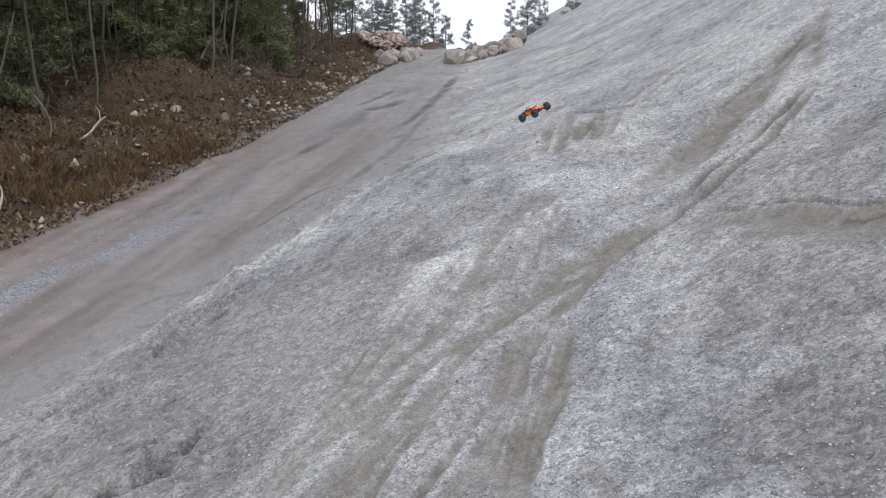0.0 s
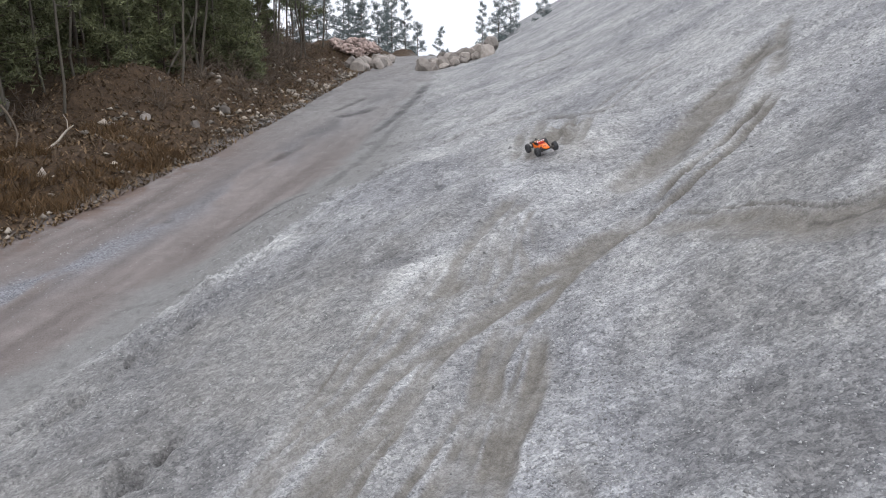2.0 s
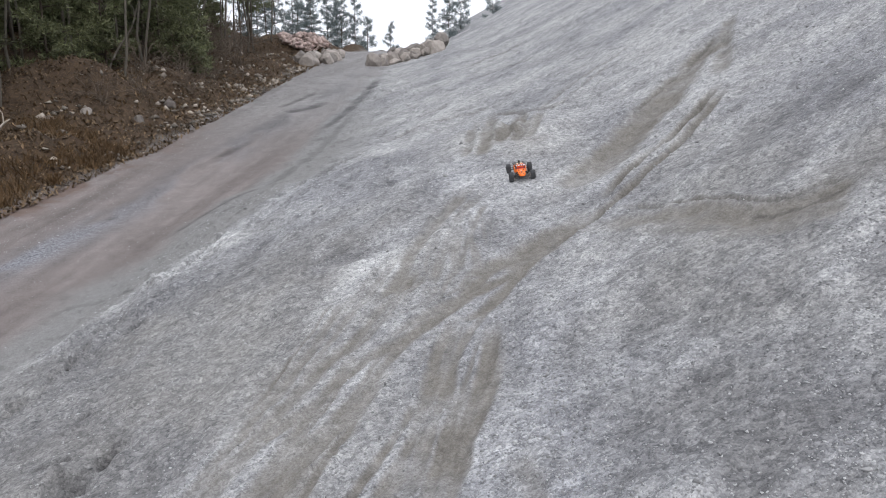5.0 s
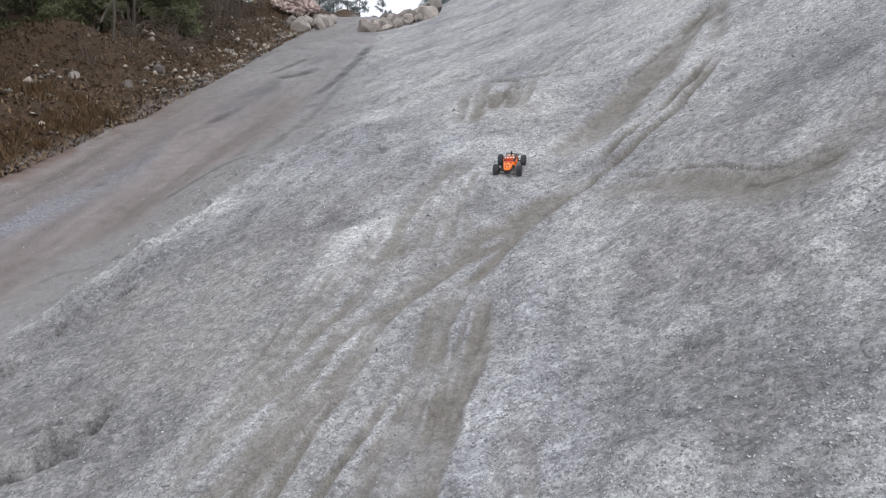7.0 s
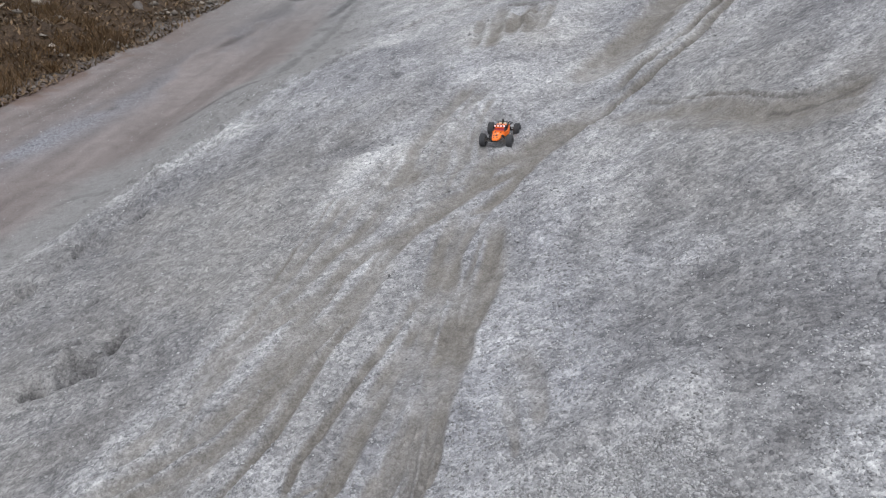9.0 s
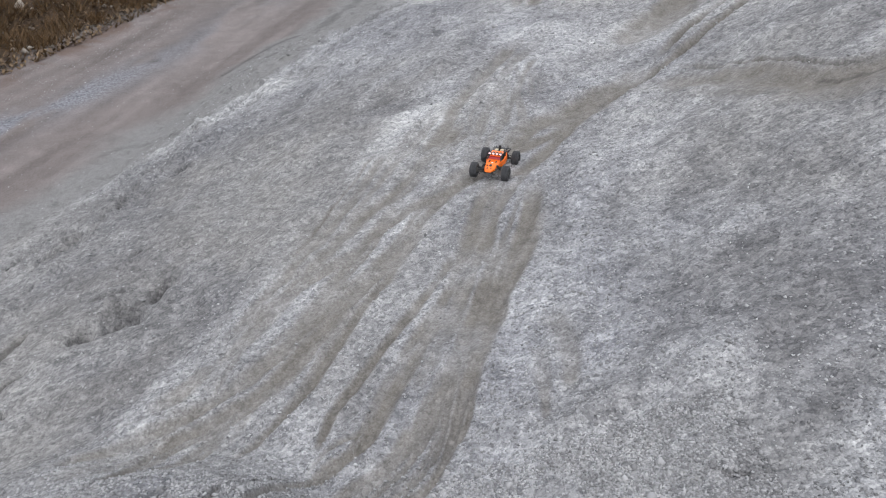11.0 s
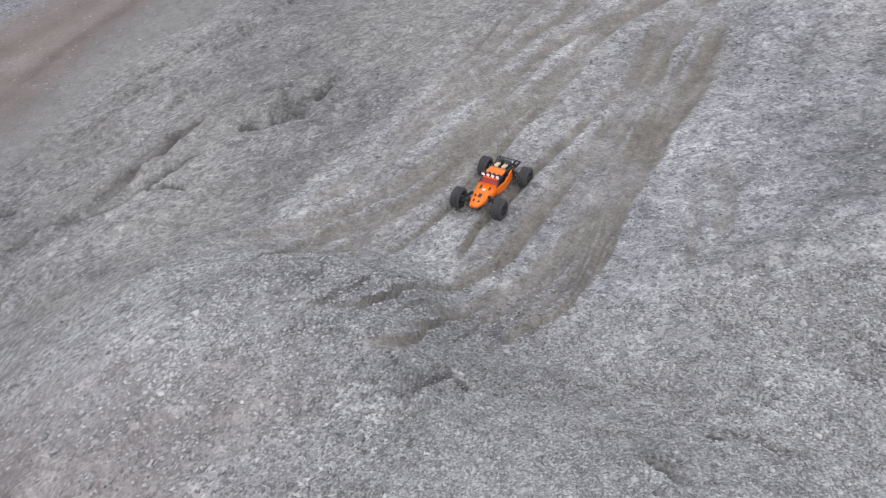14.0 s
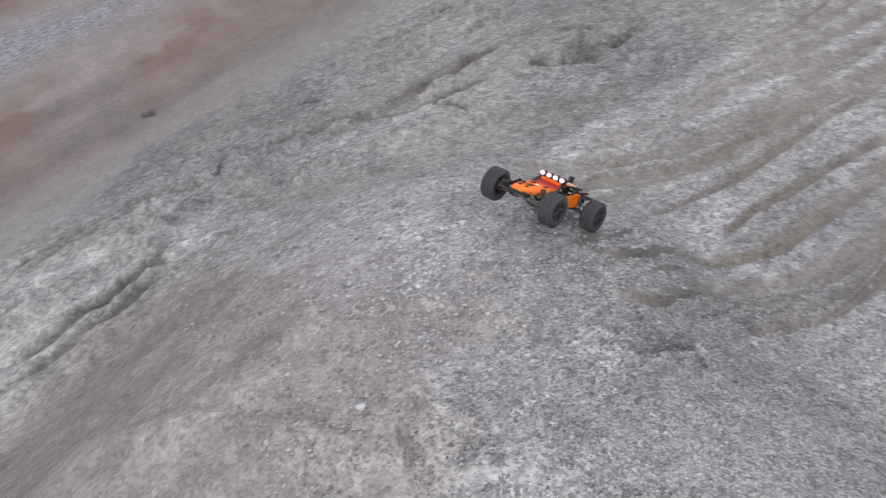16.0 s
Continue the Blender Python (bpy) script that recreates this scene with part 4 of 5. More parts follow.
def pine(seed, height, crown_from, limbs, reach, needles, bark, density=9, label="", lean=0.04):
    """A pine: bent tapered trunk, whorled limbs, sprays of needles."""
    rng = np.random.RandomState(seed)
    k = 9
    h = np.linspace(-0.25, height, k)
    bend = np.cumsum(lean * rng.randn(k, 2), 0) * height / 12
    bend -= bend[0]
    trunk = np.stack([bend[:, 0], bend[:, 1], h], -1)
    r0 = (0.0055 * height + 0.012) * (0.62 if crown_from > 0.3 else 1.0)
    root = new("pine_tree")
    t = new("trunk", joined("trunk", [tube_arrays(trunk, r0 * (1 - 0.9 * np.linspace(0, 1, k)) + 0.008, 9)], bark))
    t.parent = root
    wood, tips = [], []
    for i in range(limbs):
        f = (i + rng.rand()) / limbs
        z = height * (crown_from + (0.98 - crown_from) * f)
        base = np.array([np.interp(z, h, trunk[:, 0]), np.interp(z, h, trunk[:, 1]), z])
        a = rng.rand() * 6.28
        length = reach * (1.05 - 0.85 * f) * (0.55 + 0.6 * rng.rand())
        s = np.linspace(0, 1, 5)[:, None]
        out = np.array([math.cos(a), math.sin(a), 0.0])
        rise = (0.10 + 0.35 * f) * rng.rand() - 0.12 * (1 - f)
        line = base + out * length * s + np.array([0, 0, 1.0]) * length * (rise * s + 0.15 * s * s) + 0.03 * length * rng.randn(5, 3) * s
        wood.append(tube_arrays(line, 0.012 + 0.012 * length * (1 - 0.85 * s[:, 0]), 4))
        side = np.array([-out[1], out[0], 0.0])
        for j in range(int(density * (0.6 + length))):
            q = 0.25 + 0.75 * rng.rand()
            p = np.array([np.interp(q, s[:, 0], line[:, c]) for c in range(3)])
            tips.append(np.r_[p + side * rng.randn() * 0.22 * length * (1.1 - q * 0.6) + np.array([0, 0, 0.06 * rng.randn()]), out])
    lb = new("branching", joined("branching", wood, bark))
    lb.parent = root
    lb["kind"] = "stuff"
    tips = np.array(tips)
    m = 13
    n = len(tips)
    c = np.repeat(tips[:, :3], m, 0)
    d = rng.randn(n * m, 3) + 0.5 * np.repeat(tips[:, 3:], m, 0) + np.array([0, 0, 0.35])
    d /= np.linalg.norm(d, axis=1, keepdims=True)
    ln = (0.10 + 0.13 * rng.rand(n * m))[:, None]
    sd = np.cross(d, rng.randn(n * m, 3))
    sd /= np.linalg.norm(sd, axis=1, keepdims=True)
    wd = 0.013 + 0.012 * rng.rand(n * m)[:, None]
    c = c + 0.07 * rng.randn(n * m, 3)
    tri = np.stack([c - sd * wd, c + sd * wd, c + d * ln], 1).reshape(-1, 3)
    cr = new("crown", sheet("crown", tri, np.arange(len(tri)).reshape(-1, 3), needles))
    cr.parent = root
    cr["kind"] = "stuff"
    return tagged(root, label, "tree")


def forest():
    lab = "dark green young pine in dense roadside forest"
    bare = "slender grey-barked pine with bare lower trunk"
    kinds = [pine(31 + i, 7.5 + i, 0.06 + 0.03 * i, 60, 1.6, NEEDLES, BARK, 8, lab) for i in range(4)]
    thin = [pine(51 + i, 8.0 + i, 0.34, 26, 1.1, NEEDLES, GREYBARK, 7, bare, 0.10) for i in range(3)]
    young = [pine(61 + i, 3.2 + 0.8 * i, 0.03, 44, 1.25, NEEDLES, BARK, 12, "low bushy dark green pine at the forest edge") for i in range(3)]
    rng = np.random.RandomState(5)
    placed, used = [], set()
    for tries in range(4000):
        v = 9 + 34 * rng.rand()
        w = 2.0 + 20 * rng.rand() ** 1.5
        if v < 22 and w < 3.2 or v > 29 and w < 3.4:
            continue
        u = ROAD_L - w
        x, y = 0.983 * u + 0.184 * v, -0.184 * u + 0.983 * v
        if any((x - p) ** 2 + (y - q) ** 2 < (0.9 + 0.05 * w) ** 2 for p, q in placed) or math.hypot(x + 8.2, y - 23) < 1.8:
            continue
        placed.append((x, y))
        front = w < 6.0
        pool = thin if rng.rand() < (0.62 if front else 0.4) else (young if rng.rand() < 0.55 else kinds)
        src = pool[rng.randint(len(pool))]
        m = Matrix.Translation((x, y, at(x, y) - 0.05)) @ Matrix.Rotation(rng.rand() * 6.28, 4, "Z") @ Matrix.Rotation(0.06 * rng.randn(), 4, "X")
        if src.name in used:
            copy_thing(src, m)
        else:
            used.add(src.name)
            src.matrix_basis = m
            src["group"] = "forest pines"
        if len(placed) > 215:
            break
    # the forest closes up to the crest
    for i, (x, y) in enumerate(((-6.6, 30.5), (-7.2, 33.5), (-6.2, 35.8), (-7.2, 38.6), (-6.3, 41.0), (-7.6, 43.0), (-8.6, 32.0), (-8.8, 37.5))):
        copy_thing((thin if i % 3 else young)[i % 3], Matrix.Translation((x, y, at(x, y) - 0.05)) @ Matrix.Rotation(2.1 * i, 4, "Z"))
    lab = "green pine standing beyond the road's crest, haze tinted into its needles"
    far = [pine(71 + i, 7.5 + 0.9 * i, 0.08, 56, 1.9, HAZENEEDLES, BARK, 7, lab) for i in range(3)]
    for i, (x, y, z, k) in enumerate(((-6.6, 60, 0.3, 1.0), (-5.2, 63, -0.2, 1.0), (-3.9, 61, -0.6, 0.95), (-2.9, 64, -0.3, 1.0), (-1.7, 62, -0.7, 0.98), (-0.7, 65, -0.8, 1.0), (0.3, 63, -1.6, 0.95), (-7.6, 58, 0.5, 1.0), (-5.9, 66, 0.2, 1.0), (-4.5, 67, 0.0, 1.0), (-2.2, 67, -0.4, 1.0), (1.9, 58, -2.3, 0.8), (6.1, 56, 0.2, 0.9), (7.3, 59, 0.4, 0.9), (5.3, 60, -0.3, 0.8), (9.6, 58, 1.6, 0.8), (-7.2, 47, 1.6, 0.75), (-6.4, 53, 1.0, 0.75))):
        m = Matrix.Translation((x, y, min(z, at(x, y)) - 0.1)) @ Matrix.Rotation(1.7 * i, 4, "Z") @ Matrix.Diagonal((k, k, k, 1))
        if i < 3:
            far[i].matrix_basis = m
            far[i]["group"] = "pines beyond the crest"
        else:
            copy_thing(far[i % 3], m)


forest()


def bush(seed, height, spread, stems):
    """A leafless shrub of forking twigs."""
    rng = np.random.RandomState(seed)
    pieces = []
    for i in range(stems):
        a = rng.rand() * 6.28
        p, d = np.array([0.08 * rng.randn(), 0.08 * rng.randn(), -0.05]), np.array([math.cos(a) * spread, math.sin(a) * spread, 1.0])
        line = [p]
        for j in range(5):
            d = d + 0.35 * rng.randn(3) + np.array([0, 0, -0.12 * j])
            line.append(line[-1] + d / np.linalg.norm(d) * height * (0.14 + 0.12 * rng.rand()))
            if j > 1:
                e = d + 0.9 * rng.randn(3)
                q = line[-1] + e / np.linalg.norm(e) * height * 0.25
                pieces.append(tube_arrays([line[-1], (line[-1] + q) / 2 + 0.02 * rng.randn(3), q], [0.006, 0.005, 0.003], 4))
        pieces.append(tube_arrays(line, np.linspace(0.011, 0.004, 6), 4))
    return joined("bush", pieces, TWIG)


def undergrowth():
    rng = np.random.RandomState(8)
    meshes = [bush(90 + i, 1.0, 0.7, 26) for i in range(3)]
    spots = [(-8.9, 12.6, 1.1), (-8.6, 13.4, 0.8), (-9.4, 13.6, 1.2), (-9.8, 14.6, 1.0), (-7.2, 22.0, 1.1), (-6.6, 23.5, 0.9), (-7.0, 25.5, 1.3), (-6.2, 27.5, 1.4), (-5.6, 30.0, 1.6), (-6.4, 31.5, 1.8), (-5.3, 33.5, 1.7), (-6.0, 35.5, 1.8), (-6.6, 33.0, 2.0), (-7.2, 35.0, 2.2), (-6.9, 37.5, 2.2), (-6.2, 38.5, 1.9), (-7.6, 31.0, 2.0), (-7.9, 33.5, 2.3), (-8.3, 36.5, 2.5), (-5.7, 26.0, 1.2), (-9.6, 19.5, 0.9), (-10.5, 17.5, 1.1)]
    for i, (x, y, k) in enumerate(spots):
        b = tagged(new("bush", meshes[i % 3]), "leafless tangle of dry brown twigs on the bank", "bush", "bushes on the bank")
        b.matrix_basis = Matrix.Translation((x, y, at(x, y) - 0.02)) @ Matrix.Rotation(6.28 * rng.rand(), 4, "Z") @ Matrix.Diagonal((k, k, k, 1))


undergrowth()


def branch(name, points, r, material, label):
    """A fallen or leaning branch: offsets from its foot on the land."""
    x, y = points[0][:2]
    line = curve(points, 4)
    z0 = at(x, y)
    line = line + np.array([0, 0, z0])
    pieces = [tube_arrays(line, np.linspace(r, r * 0.45, len(line)), 7)]
    rng = np.random.RandomState(int(abs(x * 100)))
    for i in range(3):
        j = rng.randint(len(line) // 3, len(line) - 1)
        q = line[j] + np.array([0.25, 0.1, 0.25]) * rng.randn(3)
        pieces.append(tube_arrays([line[j], (line[j] + q) / 2 + 0.03, q], [r * 0.45, r * 0.35, r * 0.2], 5))
    tagged(new(name, joined(name, pieces, material)), label, "branch")


branch("fallen_branch", [(-8.25, 17.2, 0.03), (-8.1, 17.5, 0.2), (-8.1, 18.0, 0.42), (-7.95, 18.1, 0.55)], 0.035, DEADWOOD, "bleached broken branch stuck in the bank")
branch("fallen_branch", [(-9.3, 17.6, 0.9), (-8.9, 17.2, 0.6), (-8.6, 16.8, 0.3), (-8.4, 16.3, 0.05)], 0.03, TWIG, "brown dead branch lying down the bank")
branch("fallen_branch", [(-7.9, 13.2, 0.02), (-8.0, 13.6, 0.35), (-8.4, 14.2, 0.5), (-8.9, 14.6, 0.75)], 0.022, DEADWOOD, "pale bare branch arching out of the bank")
branch("leaning_stem", [(-9.6, 16.2, 0.0), (-9.5, 16.2, 0.8), (-9.2, 16.3, 1.7), (-8.9, 16.4, 2.7)], 0.035, GREYBARK, "thin grey dead stem leaning at the forest edge")
branch("leaning_stem", [(-6.6, 29.0, 0.0), (-6.3, 29.2, 0.9), (-5.9, 29.4, 1.9), (-5.6, 29.6, 2.6)], 0.05, GREYBARK, "thin grey dead stem leaning at the forest edge")
branch("leaning_stem", [(-8.0, 25.0, 0.0), (-7.6, 25.0, 0.8), (-7.1, 25.0, 1.5), (-6.9, 25.0, 2.1)], 0.04, GREYBARK, "thin grey dead stem leaning at the forest edge")

# ---- the model buggy ----
WR, WW = 0.0575, 0.056           # tyre radius and width
HALF_TRACK, FRONT, REAR = 0.128, 0.165, -0.155


def wheel(car, side, y):
    hub = bmesh.new()
    rod(hub, (-0.012, 0, 0), (0.012, 0, 0), 0.012, sides=10)
    hub = part("wheel", hub, BLACK, car)
    bm = bmesh.new()
    w = WW / 2
    prof = [(0.036, -w * 0.92), (0.048, -w), (0.0545, -w * 0.88), (WR - 0.001, -w * 0.6), (WR, 0), (WR - 0.001, w * 0.6), (0.0545, w * 0.88), (0.048, w), (0.036, w * 0.92)]
    lathe(bm, prof, 32, Matrix())
    for i in range(24):
        for k, a in enumerate((-0.6, -0.2, 0.2, 0.6)):
            ang = 2 * math.pi * (i + 0.5 * (k % 2)) / 24
            m = Matrix.Rotation(ang, 4, "X") @ Matrix.Translation((a * w, 0, WR)) @ Matrix.Rotation(0.35 if a < 0 else -0.35, 4, "Z")
            box(bm, (0.010, 0.0075, 0.006), m)
    smooth(part("tyre", bm, RUBBER, hub, "dusty black knobbly rubber tyre"))
    bm = bmesh.new()
    lathe(bm, [(0.037, -w * 0.9), (0.037, w * 0.9), (0.033, w * 0.9), (0.030, 0.0), (0.033, -w * 0.9)], 24, Matrix())
    for i in range(6):
        ang = 2 * math.pi * i / 6
        rod(bm, (side * w * 0.55, 0, 0), (side * w * 0.75, 0.033 * math.cos(ang), 0.033 * math.sin(ang)), 0.0055, 0.0045, 6)
    rod(bm, (side * w * 0.4, 0, 0), (side * w * 0.8, 0, 0), 0.011, sides=10)
    part("rim", bm, SILVER, hub, "dark spoked plastic rim")
    hub.matrix_basis = pose(side * HALF_TRACK, y, WR)
    return hub


def buggy():
    car = tagged(new("model_buggy"), "orange radio-controlled desert buggy with lit roof lamps", "model car")
    bm = bmesh.new()
    box(bm, (0.088, 0.30, 0.008), pose(0, 0.0, 0.052), 0.003)
    loft(bm, [[(-0.044, 0.15, 0.048), (0.044, 0.15, 0.048), (0.044, 0.15, 0.056), (-0.044, 0.15, 0.056)],
              [(-0.030, 0.215, 0.068), (0.030, 0.215, 0.068), (0.030, 0.215, 0.074), (-0.030, 0.215, 0.074)]])
    part("chassis", bm, DUSTY, car, "dusty alloy chassis and skid plate")
    bm = bmesh.new()

    def ring(y, wb, wt, zb, zt):
        return [(-wb, y, zb), (wb, y, zb), (wb, y, (zb + zt) / 2), (wt, y, zt), (-wt, y, zt), (-wb, y, (zb + zt) / 2)]

    loft(bm, [ring(0.228, 0.020, 0.015, 0.076, 0.090), ring(0.18, 0.034, 0.027, 0.074, 0.098), ring(0.11, 0.045, 0.037, 0.070, 0.106), ring(0.045, 0.050, 0.043, 0.068, 0.113)])
    hood = smooth(part("hood", bm, ORANGE, car, "orange painted hood"))
    for n, (x, y, w, l, m_) in enumerate(((0, 0.148, 0.016, 0.030, BLACK), (-0.022, 0.085, 0.008, 0.028, BLACK), (0.022, 0.085, 0.008, 0.028, BLACK), (0.012, 0.192, 0.008, 0.016, BLACK), (-0.012, 0.192, 0.008, 0.016, BLACK), (0, 0.100, 0.014, 0.012, WHITE))):
        bm = bmesh.new()
        z = 0.1025 + (0.148 - y) * 0.115
        box(bm, (w, l, 0.003), pose(x, y, z, -6.5), 0.001)
        part("decal", bm, m_, hood)
    for s in (-1, 1):
        bm = bmesh.new()
        loft(bm, [[(s * 0.046, 0.06, 0.064), (s * 0.052, 0.06, 0.064), (s * 0.050, 0.06, 0.110), (s * 0.044, 0.06, 0.110)],
                  [(s * 0.054, -0.02, 0.060), (s * 0.062, -0.02, 0.060), (s * 0.060, -0.02, 0.100), (s * 0.052, -0.02, 0.100)],
                  [(s * 0.050, -0.10, 0.066), (s * 0.058, -0.10, 0.066), (s * 0.056, -0.10, 0.128), (s * 0.048, -0.10, 0.128)],
                  [(s * 0.040, -0.155, 0.088), (s * 0.047, -0.155, 0.088), (s * 0.045, -0.155, 0.122), (s * 0.038, -0.155, 0.122)]])
        part("side_panel", bm, ORANGE, car, "orange painted side panel")
    bm = bmesh.new()
    loft(bm, [[(-0.038, 0.012, 0.160), (0.038, 0.012, 0.160), (0.036, 0.012, 0.166), (-0.036, 0.012, 0.166)],
              [(-0.042, -0.035, 0.164), (0.042, -0.035, 0.164), (0.040, -0.035, 0.171), (-0.040, -0.035, 0.171)],
              [(-0.040, -0.075, 0.158), (0.040, -0.075, 0.158), (0.038, -0.075, 0.165), (-0.038, -0.075, 0.165)]])
    roof = part("roof", bm, ORANGE, car, "orange roof panel")
    bm = bmesh.new()
    box(bm, (0.07, 0.012, 0.02), pose(0, 0.018, 0.155, -20), 0.003)
    part("roof_visor", bm, ORANGE, car)
    bm = bmesh.new()
    for s in (-1, 1):
        pts = [(s * 0.046, 0.052, 0.112), (s * 0.040, 0.012, 0.160), (s * 0.043, -0.075, 0.160), (s * 0.045, -0.165, 0.112)]
        for a, b in zip(pts, pts[1:]):
            rod(bm, a, b, 0.0045)
        rod(bm, (s * 0.043, -0.075, 0.160), (s * 0.054, -0.06, 0.100), 0.004)
    for y, z, w in ((0.052, 0.112, 0.046), (0.012, 0.160, 0.040), (-0.075, 0.160, 0.043), (-0.165, 0.112, 0.045)):
        rod(bm, (-w, y, z), (w, y, z), 0.0045)
    part("roll_cage", bm, BLACK, car, "black tube roll cage")
    bm = bmesh.new()
    loft(bm, [[(-0.042, 0.046, 0.114), (0.042, 0.046, 0.114), (0.042, 0.042, 0.114), (-0.042, 0.042, 0.114)],
              [(-0.036, 0.016, 0.152), (0.036, 0.016, 0.152), (0.036, 0.012, 0.152), (-0.036, 0.012, 0.152)]])
    part("windscreen", bm, RED, car, "dark red tinted windscreen")
    bm = bmesh.new()
    box(bm, (0.078, 0.10, 0.04), pose(0, -0.02, 0.085), 0.01)
    part("cockpit", bm, BLACK, car)
    bm = bmesh.new()
    box(bm, (0.094, 0.016, 0.012), pose(0, 0.012, 0.172), 0.004)
    bar = part("light_bar", bm, BLACK, car, "black roof lamp bar")
    for x in (-0.036, -0.012, 0.012, 0.036):
        bm = bmesh.new()
        rod(bm, (x, 0.002, 0.1815), (x, 0.021, 0.1795), 0.0092, 0.0112, 14)
        part("lamp_housing", bm, BLACK, bar, "black lamp housing")
        bm = bmesh.new()
        rod(bm, (x, 0.008, 0.181), (x, 0.024, 0.179), 0.0080, 0.0088, 14)
        part("lamp", bm, LAMPGLASS, bar, "round lit pinkish-white lamp")
    for s in (-1, 1):
        for y in (FRONT, REAR):
            bm = bmesh.new()
            for dy in (-0.022, 0.022):
                rod(bm, (s * 0.030, y + dy, 0.056), (s * 0.108, y, 0.050), 0.0055, 0.0045, 6)
            rod(bm, (s * 0.030, y, 0.085), (s * 0.104, y, 0.070), 0.0035, sides=6)
            box(bm, (0.016, 0.022, 0.034), pose(s * 0.108, y, 0.060), 0.003)
            part("suspension_arm", bm, BLACK if y < 0 else DUSTY, car, "dusty suspension arm and hub carrier")
            bm = bmesh.new()
            k = 0.03 if y < 0 else -0.026
            rod(bm, (s * 0.083, y + k, 0.058), (s * 0.050, y + k, 0.110 if y > 0 else 0.135), 0.0045, sides=8)
            rod(bm, (s * 0.070, y + k, 0.080), (s * 0.050, y + k, 0.110 if y > 0 else 0.135), 0.0095, sides=10)
            part("shock_absorber", bm, BLACK, car, "coil-over shock absorber")
    bm = bmesh.new()
    rod(bm, (-0.034, 0.222, 0.074), (0.034, 0.222, 0.074), 0.006)
    for s in (-1, 1):
        rod(bm, (s * 0.034, 0.222, 0.074), (s * 0.030, 0.18, 0.066), 0.005)
    part("front_bumper", bm, BLACK, car, "black tube front bumper")
    bm = bmesh.new()
    box(bm, (0.07, 0.075, 0.045), pose(0, -0.155, 0.075), 0.008)
    rod(bm, (-0.045, -0.205, 0.085), (0.045, -0.205, 0.085), 0.006)
    for s in (-1, 1):
        rod(bm, (s * 0.045, -0.205, 0.085), (s * 0.045, -0.165, 0.112), 0.0045)
    part("gearbox", bm, BLACK, car, "black rear gearbox and bumper")
    for s in (-1, 1):
        bm = bmesh.new()
        box(bm, (0.026, 0.045, 0.018), pose(s * 0.022, -0.108, 0.158, 25), 0.005)
        part("roof_pack", bm, CREAM, car, "cream roll on the rear deck")
    bm = bmesh.new()
    rod(bm, (0.0, -0.125, 0.10), (0.0, -0.125, 0.166), 0.008, 0.011, 10)
    box(bm, (0.075, 0.055, 0.010), pose(0.0, -0.145, 0.128), 0.003)
    rod(bm, (-0.045, -0.165, 0.118), (-0.05, -0.20, 0.122), 0.005)
    rod(bm, (0.045, -0.165, 0.118), (0.05, -0.20, 0.122), 0.005)
    part("rear_mast", bm, BLACK, car, "black rear mast")
    bm = bmesh.new()
    box(bm, (0.05, 0.07, 0.038), pose(0, 0.165, 0.072), 0.006)
    rod(bm, (-0.1, 0.185, 0.062), (0.1, 0.185, 0.062), 0.004)
    rod(bm, (-0.104, 0.165, 0.058), (0.104, 0.165, 0.058), 0.0045)
    for s in (-1, 1):
        rod(bm, (s * 0.02, 0.2, 0.066), (s * 0.04, 0.14, 0.095), 0.004)
    part("front_gearbox", bm, DUSTY, car, "muddy front gearbox and steering links")
    rng = np.random.RandomState(77)
    for s in (-1, 1):            # muddy links, springs and wiring round the front axle
        bm = bmesh.new()
        for k in range(16):
            p = Vector((s * (0.028 + 0.062 * rng.rand()), 0.115 + 0.10 * rng.rand(), 0.046 + 0.040 * rng.rand()))
            q = p + Vector((0.034 * rng.randn(), 0.026 * rng.randn(), 0.012 * rng.randn()))
            q.x = s * min(0.1, max(0.02, s * q.x))
            q.z = max(0.042, q.z)
            rod(bm, p, q, 0.0028 + 0.0022 * rng.rand(), sides=6)
        for k in range(5):
            box(bm, (0.014, 0.011, 0.010), pose(s * (0.035 + 0.014 * k), 0.135 + 0.06 * rng.rand(), 0.055 + 0.02 * rng.rand(), *(40 * rng.randn(3))), 0.002)
        part("steering_gear", bm, BLACK if s > 0 else DUSTY, car, "mud-splashed steering links and brackets")
    bm = bmesh.new()
    for s in (-1, 1):            # rear rack tubes
        rod(bm, (s * 0.046, -0.10, 0.112), (s * 0.072, -0.215, 0.108), 0.004)
        rod(bm, (s * 0.050, -0.10, 0.090), (s * 0.072, -0.215, 0.108), 0.0035)
    rod(bm, (-0.072, -0.215, 0.108), (0.072, -0.215, 0.108), 0.004)
    part("rear_rack", bm, BLACK, car, "black tube rear rack")
    for ob in car.children:      # the low-slung roof
        if ob.name.split(".")[0] in ("roof", "roof_visor", "roll_cage", "windscreen", "roof_pack", "side_panel", "shock_absorber"):
            for v in ob.data.vertices:
                v.co.z = min(v.co.z, 0.100 + (v.co.z - 0.100) * 0.58)
        if ob.name.split(".")[0] in ("hood", "roof", "roof_visor", "roll_cage", "windscreen", "side_panel", "light_bar", "cockpit"):
            for v in [q for p in (ob, *ob.children) for q in p.data.vertices]:
                v.co.x *= 1.22
        if ob.name.split(".")[0] == "light_bar":
            ob.location.z = -0.030
    wheels = [wheel(car, s, y) for y in (FRONT, REAR) for s in (-1, 1)]
    return car, wheels


buggy_car, buggy_wheels = buggy()


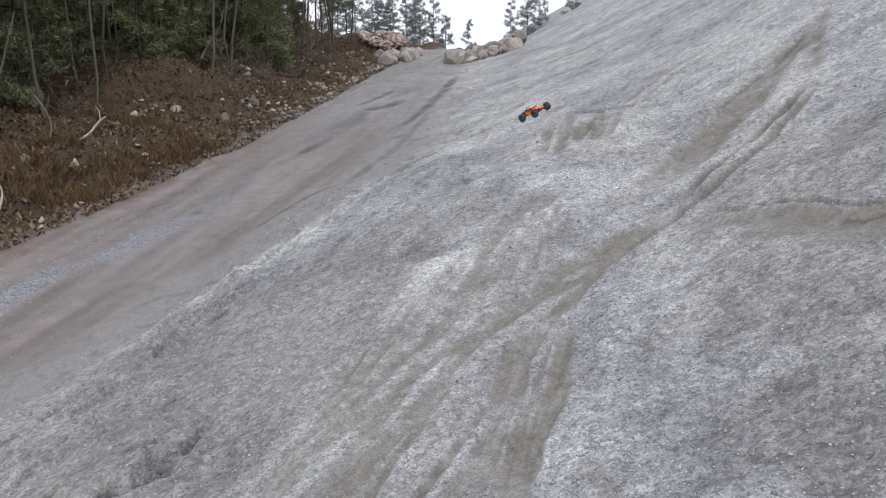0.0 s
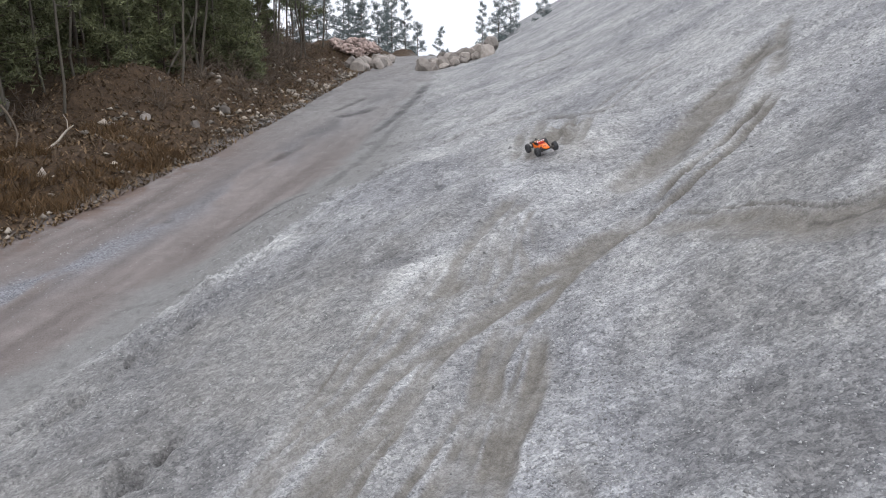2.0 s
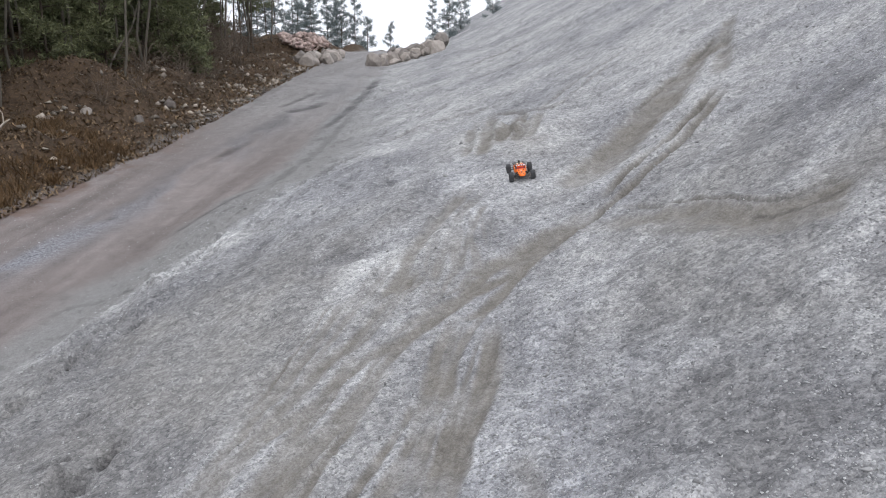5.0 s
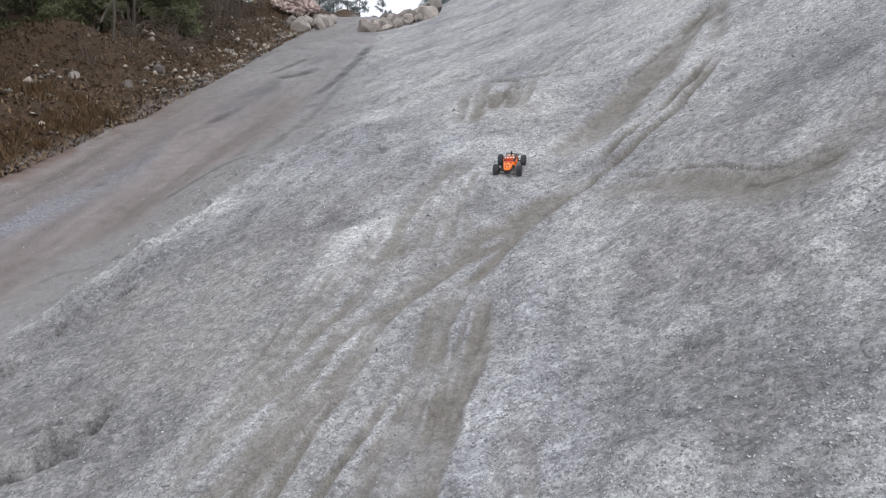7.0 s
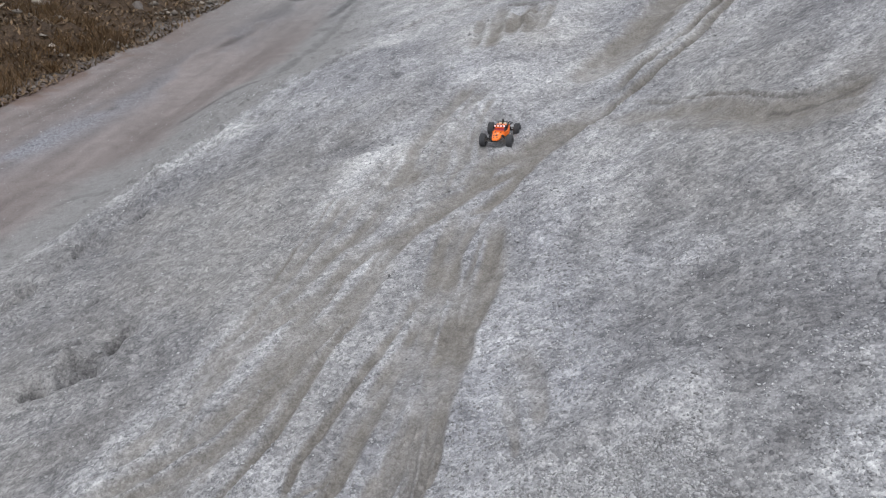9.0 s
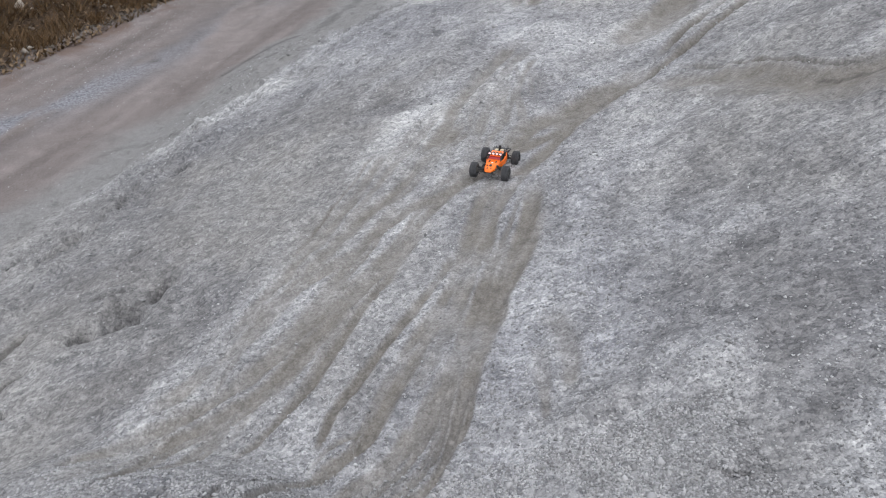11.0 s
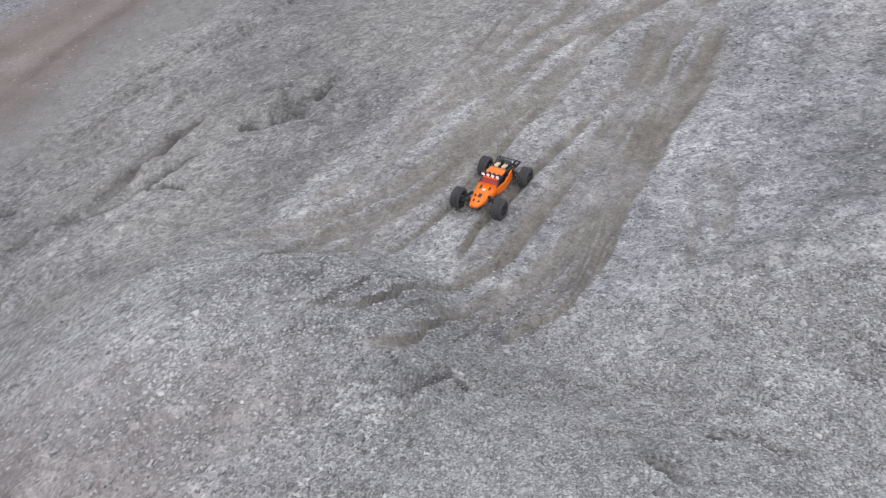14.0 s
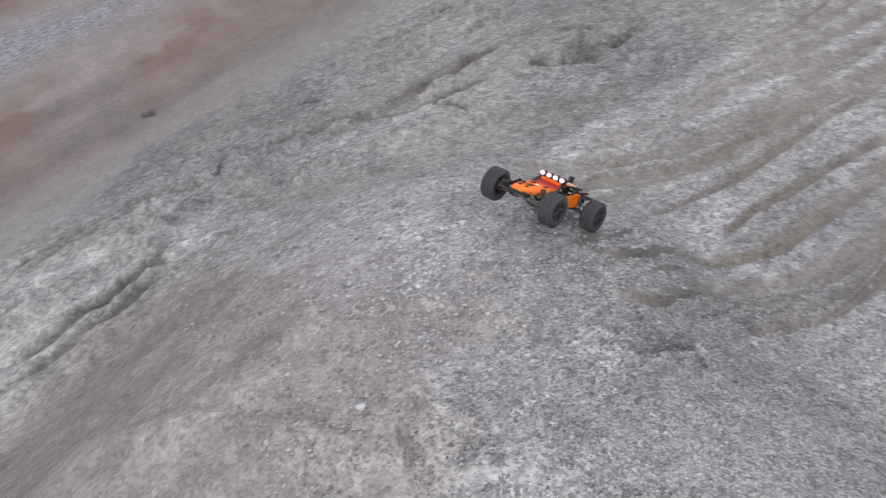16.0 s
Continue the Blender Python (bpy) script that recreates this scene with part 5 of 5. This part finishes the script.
def motions():
    drive = [
        (0.0, pose(1.373, 11.24, -0.406, 15.1, 23.3, -145.3)),
        (0.5, pose(1.484, 11.11, -0.448, 13.9, 15.4, -150.2)),
        (1.0, pose(1.548, 10.75, -0.504, 8.5, 16.4, -156.7)),
        (1.5, pose(1.622, 10.36, -0.654, 2.2, 18.9, -160.2)),
        (2.0, pose(1.700, 10.13, -0.758, -4.8, 17.3, -166.7)),
        (2.5, pose(1.770, 9.92, -0.823, -6.5, 14.3, -170.2)),
        (3.0, pose(1.816, 9.72, -0.867, -7.5, 14.0, -172.5)),
        (4.0, pose(1.862, 9.321, -0.942, -9.2, 12.2, -177.5)),
        (6.5, pose(1.725, 8.376, -1.164, -12.6, 0.5, 161.9)),
        (7.5, pose(1.558, 7.925, -1.269, -11.5, 0.4, 158.6)),
        (8.5, pose(1.348, 7.392, -1.394, -11.4, 1.0, 156.5)),
        (9.0, pose(1.208, 7.099, -1.474, -9.5, 1.5, 157.3)),
        (11.5, pose(0.529, 5.545, -1.847, -6.1, -0.7, 159.1)),
        (12.5, pose(0.222, 4.908, -1.998, -2.4, 4.8, 159.7)),
        (13.5, pose(-0.143, 4.052, -2.176, -3.5, -0.6, 160.7)),
        (14.0, pose(-0.368, 3.592, -2.293, -8.2, 3.0, 160.6)),
        (14.5, pose(-0.625, 3.140, -2.385, 11.0, 0.5, 162.6)),
        (15.0, pose(-0.752, 2.735, -2.224, 28.7, 7.0, 166.2)),
        (15.5, pose(-0.888, 2.330, -1.982, 32.0, 5.5, 170.0)),
        (16.0, pose(-0.990, 1.950, -1.773, 32.2, 5.5, 170.5)),
    ]
    walk(buggy_car, drive)
    gone, turns = 0.0, [(0.0, 0.0)]
    for (t0, m0), (t1, m1) in zip(drive, drive[1:]):
        far = (m1.translation - m0.translation).length
        steps = max(1, math.ceil(far / WR / 1.2))
        for k in range(1, steps + 1):
            gone += far / steps / WR
            turns.append((t0 + (t1 - t0) * k / steps, gone))
    for w in buggy_wheels:
        p = w.matrix_basis.translation.copy()
        walk(w, [(t, Matrix.Translation(p) @ Matrix.Rotation(-a, 4, "X")) for t, a in turns])


motions()
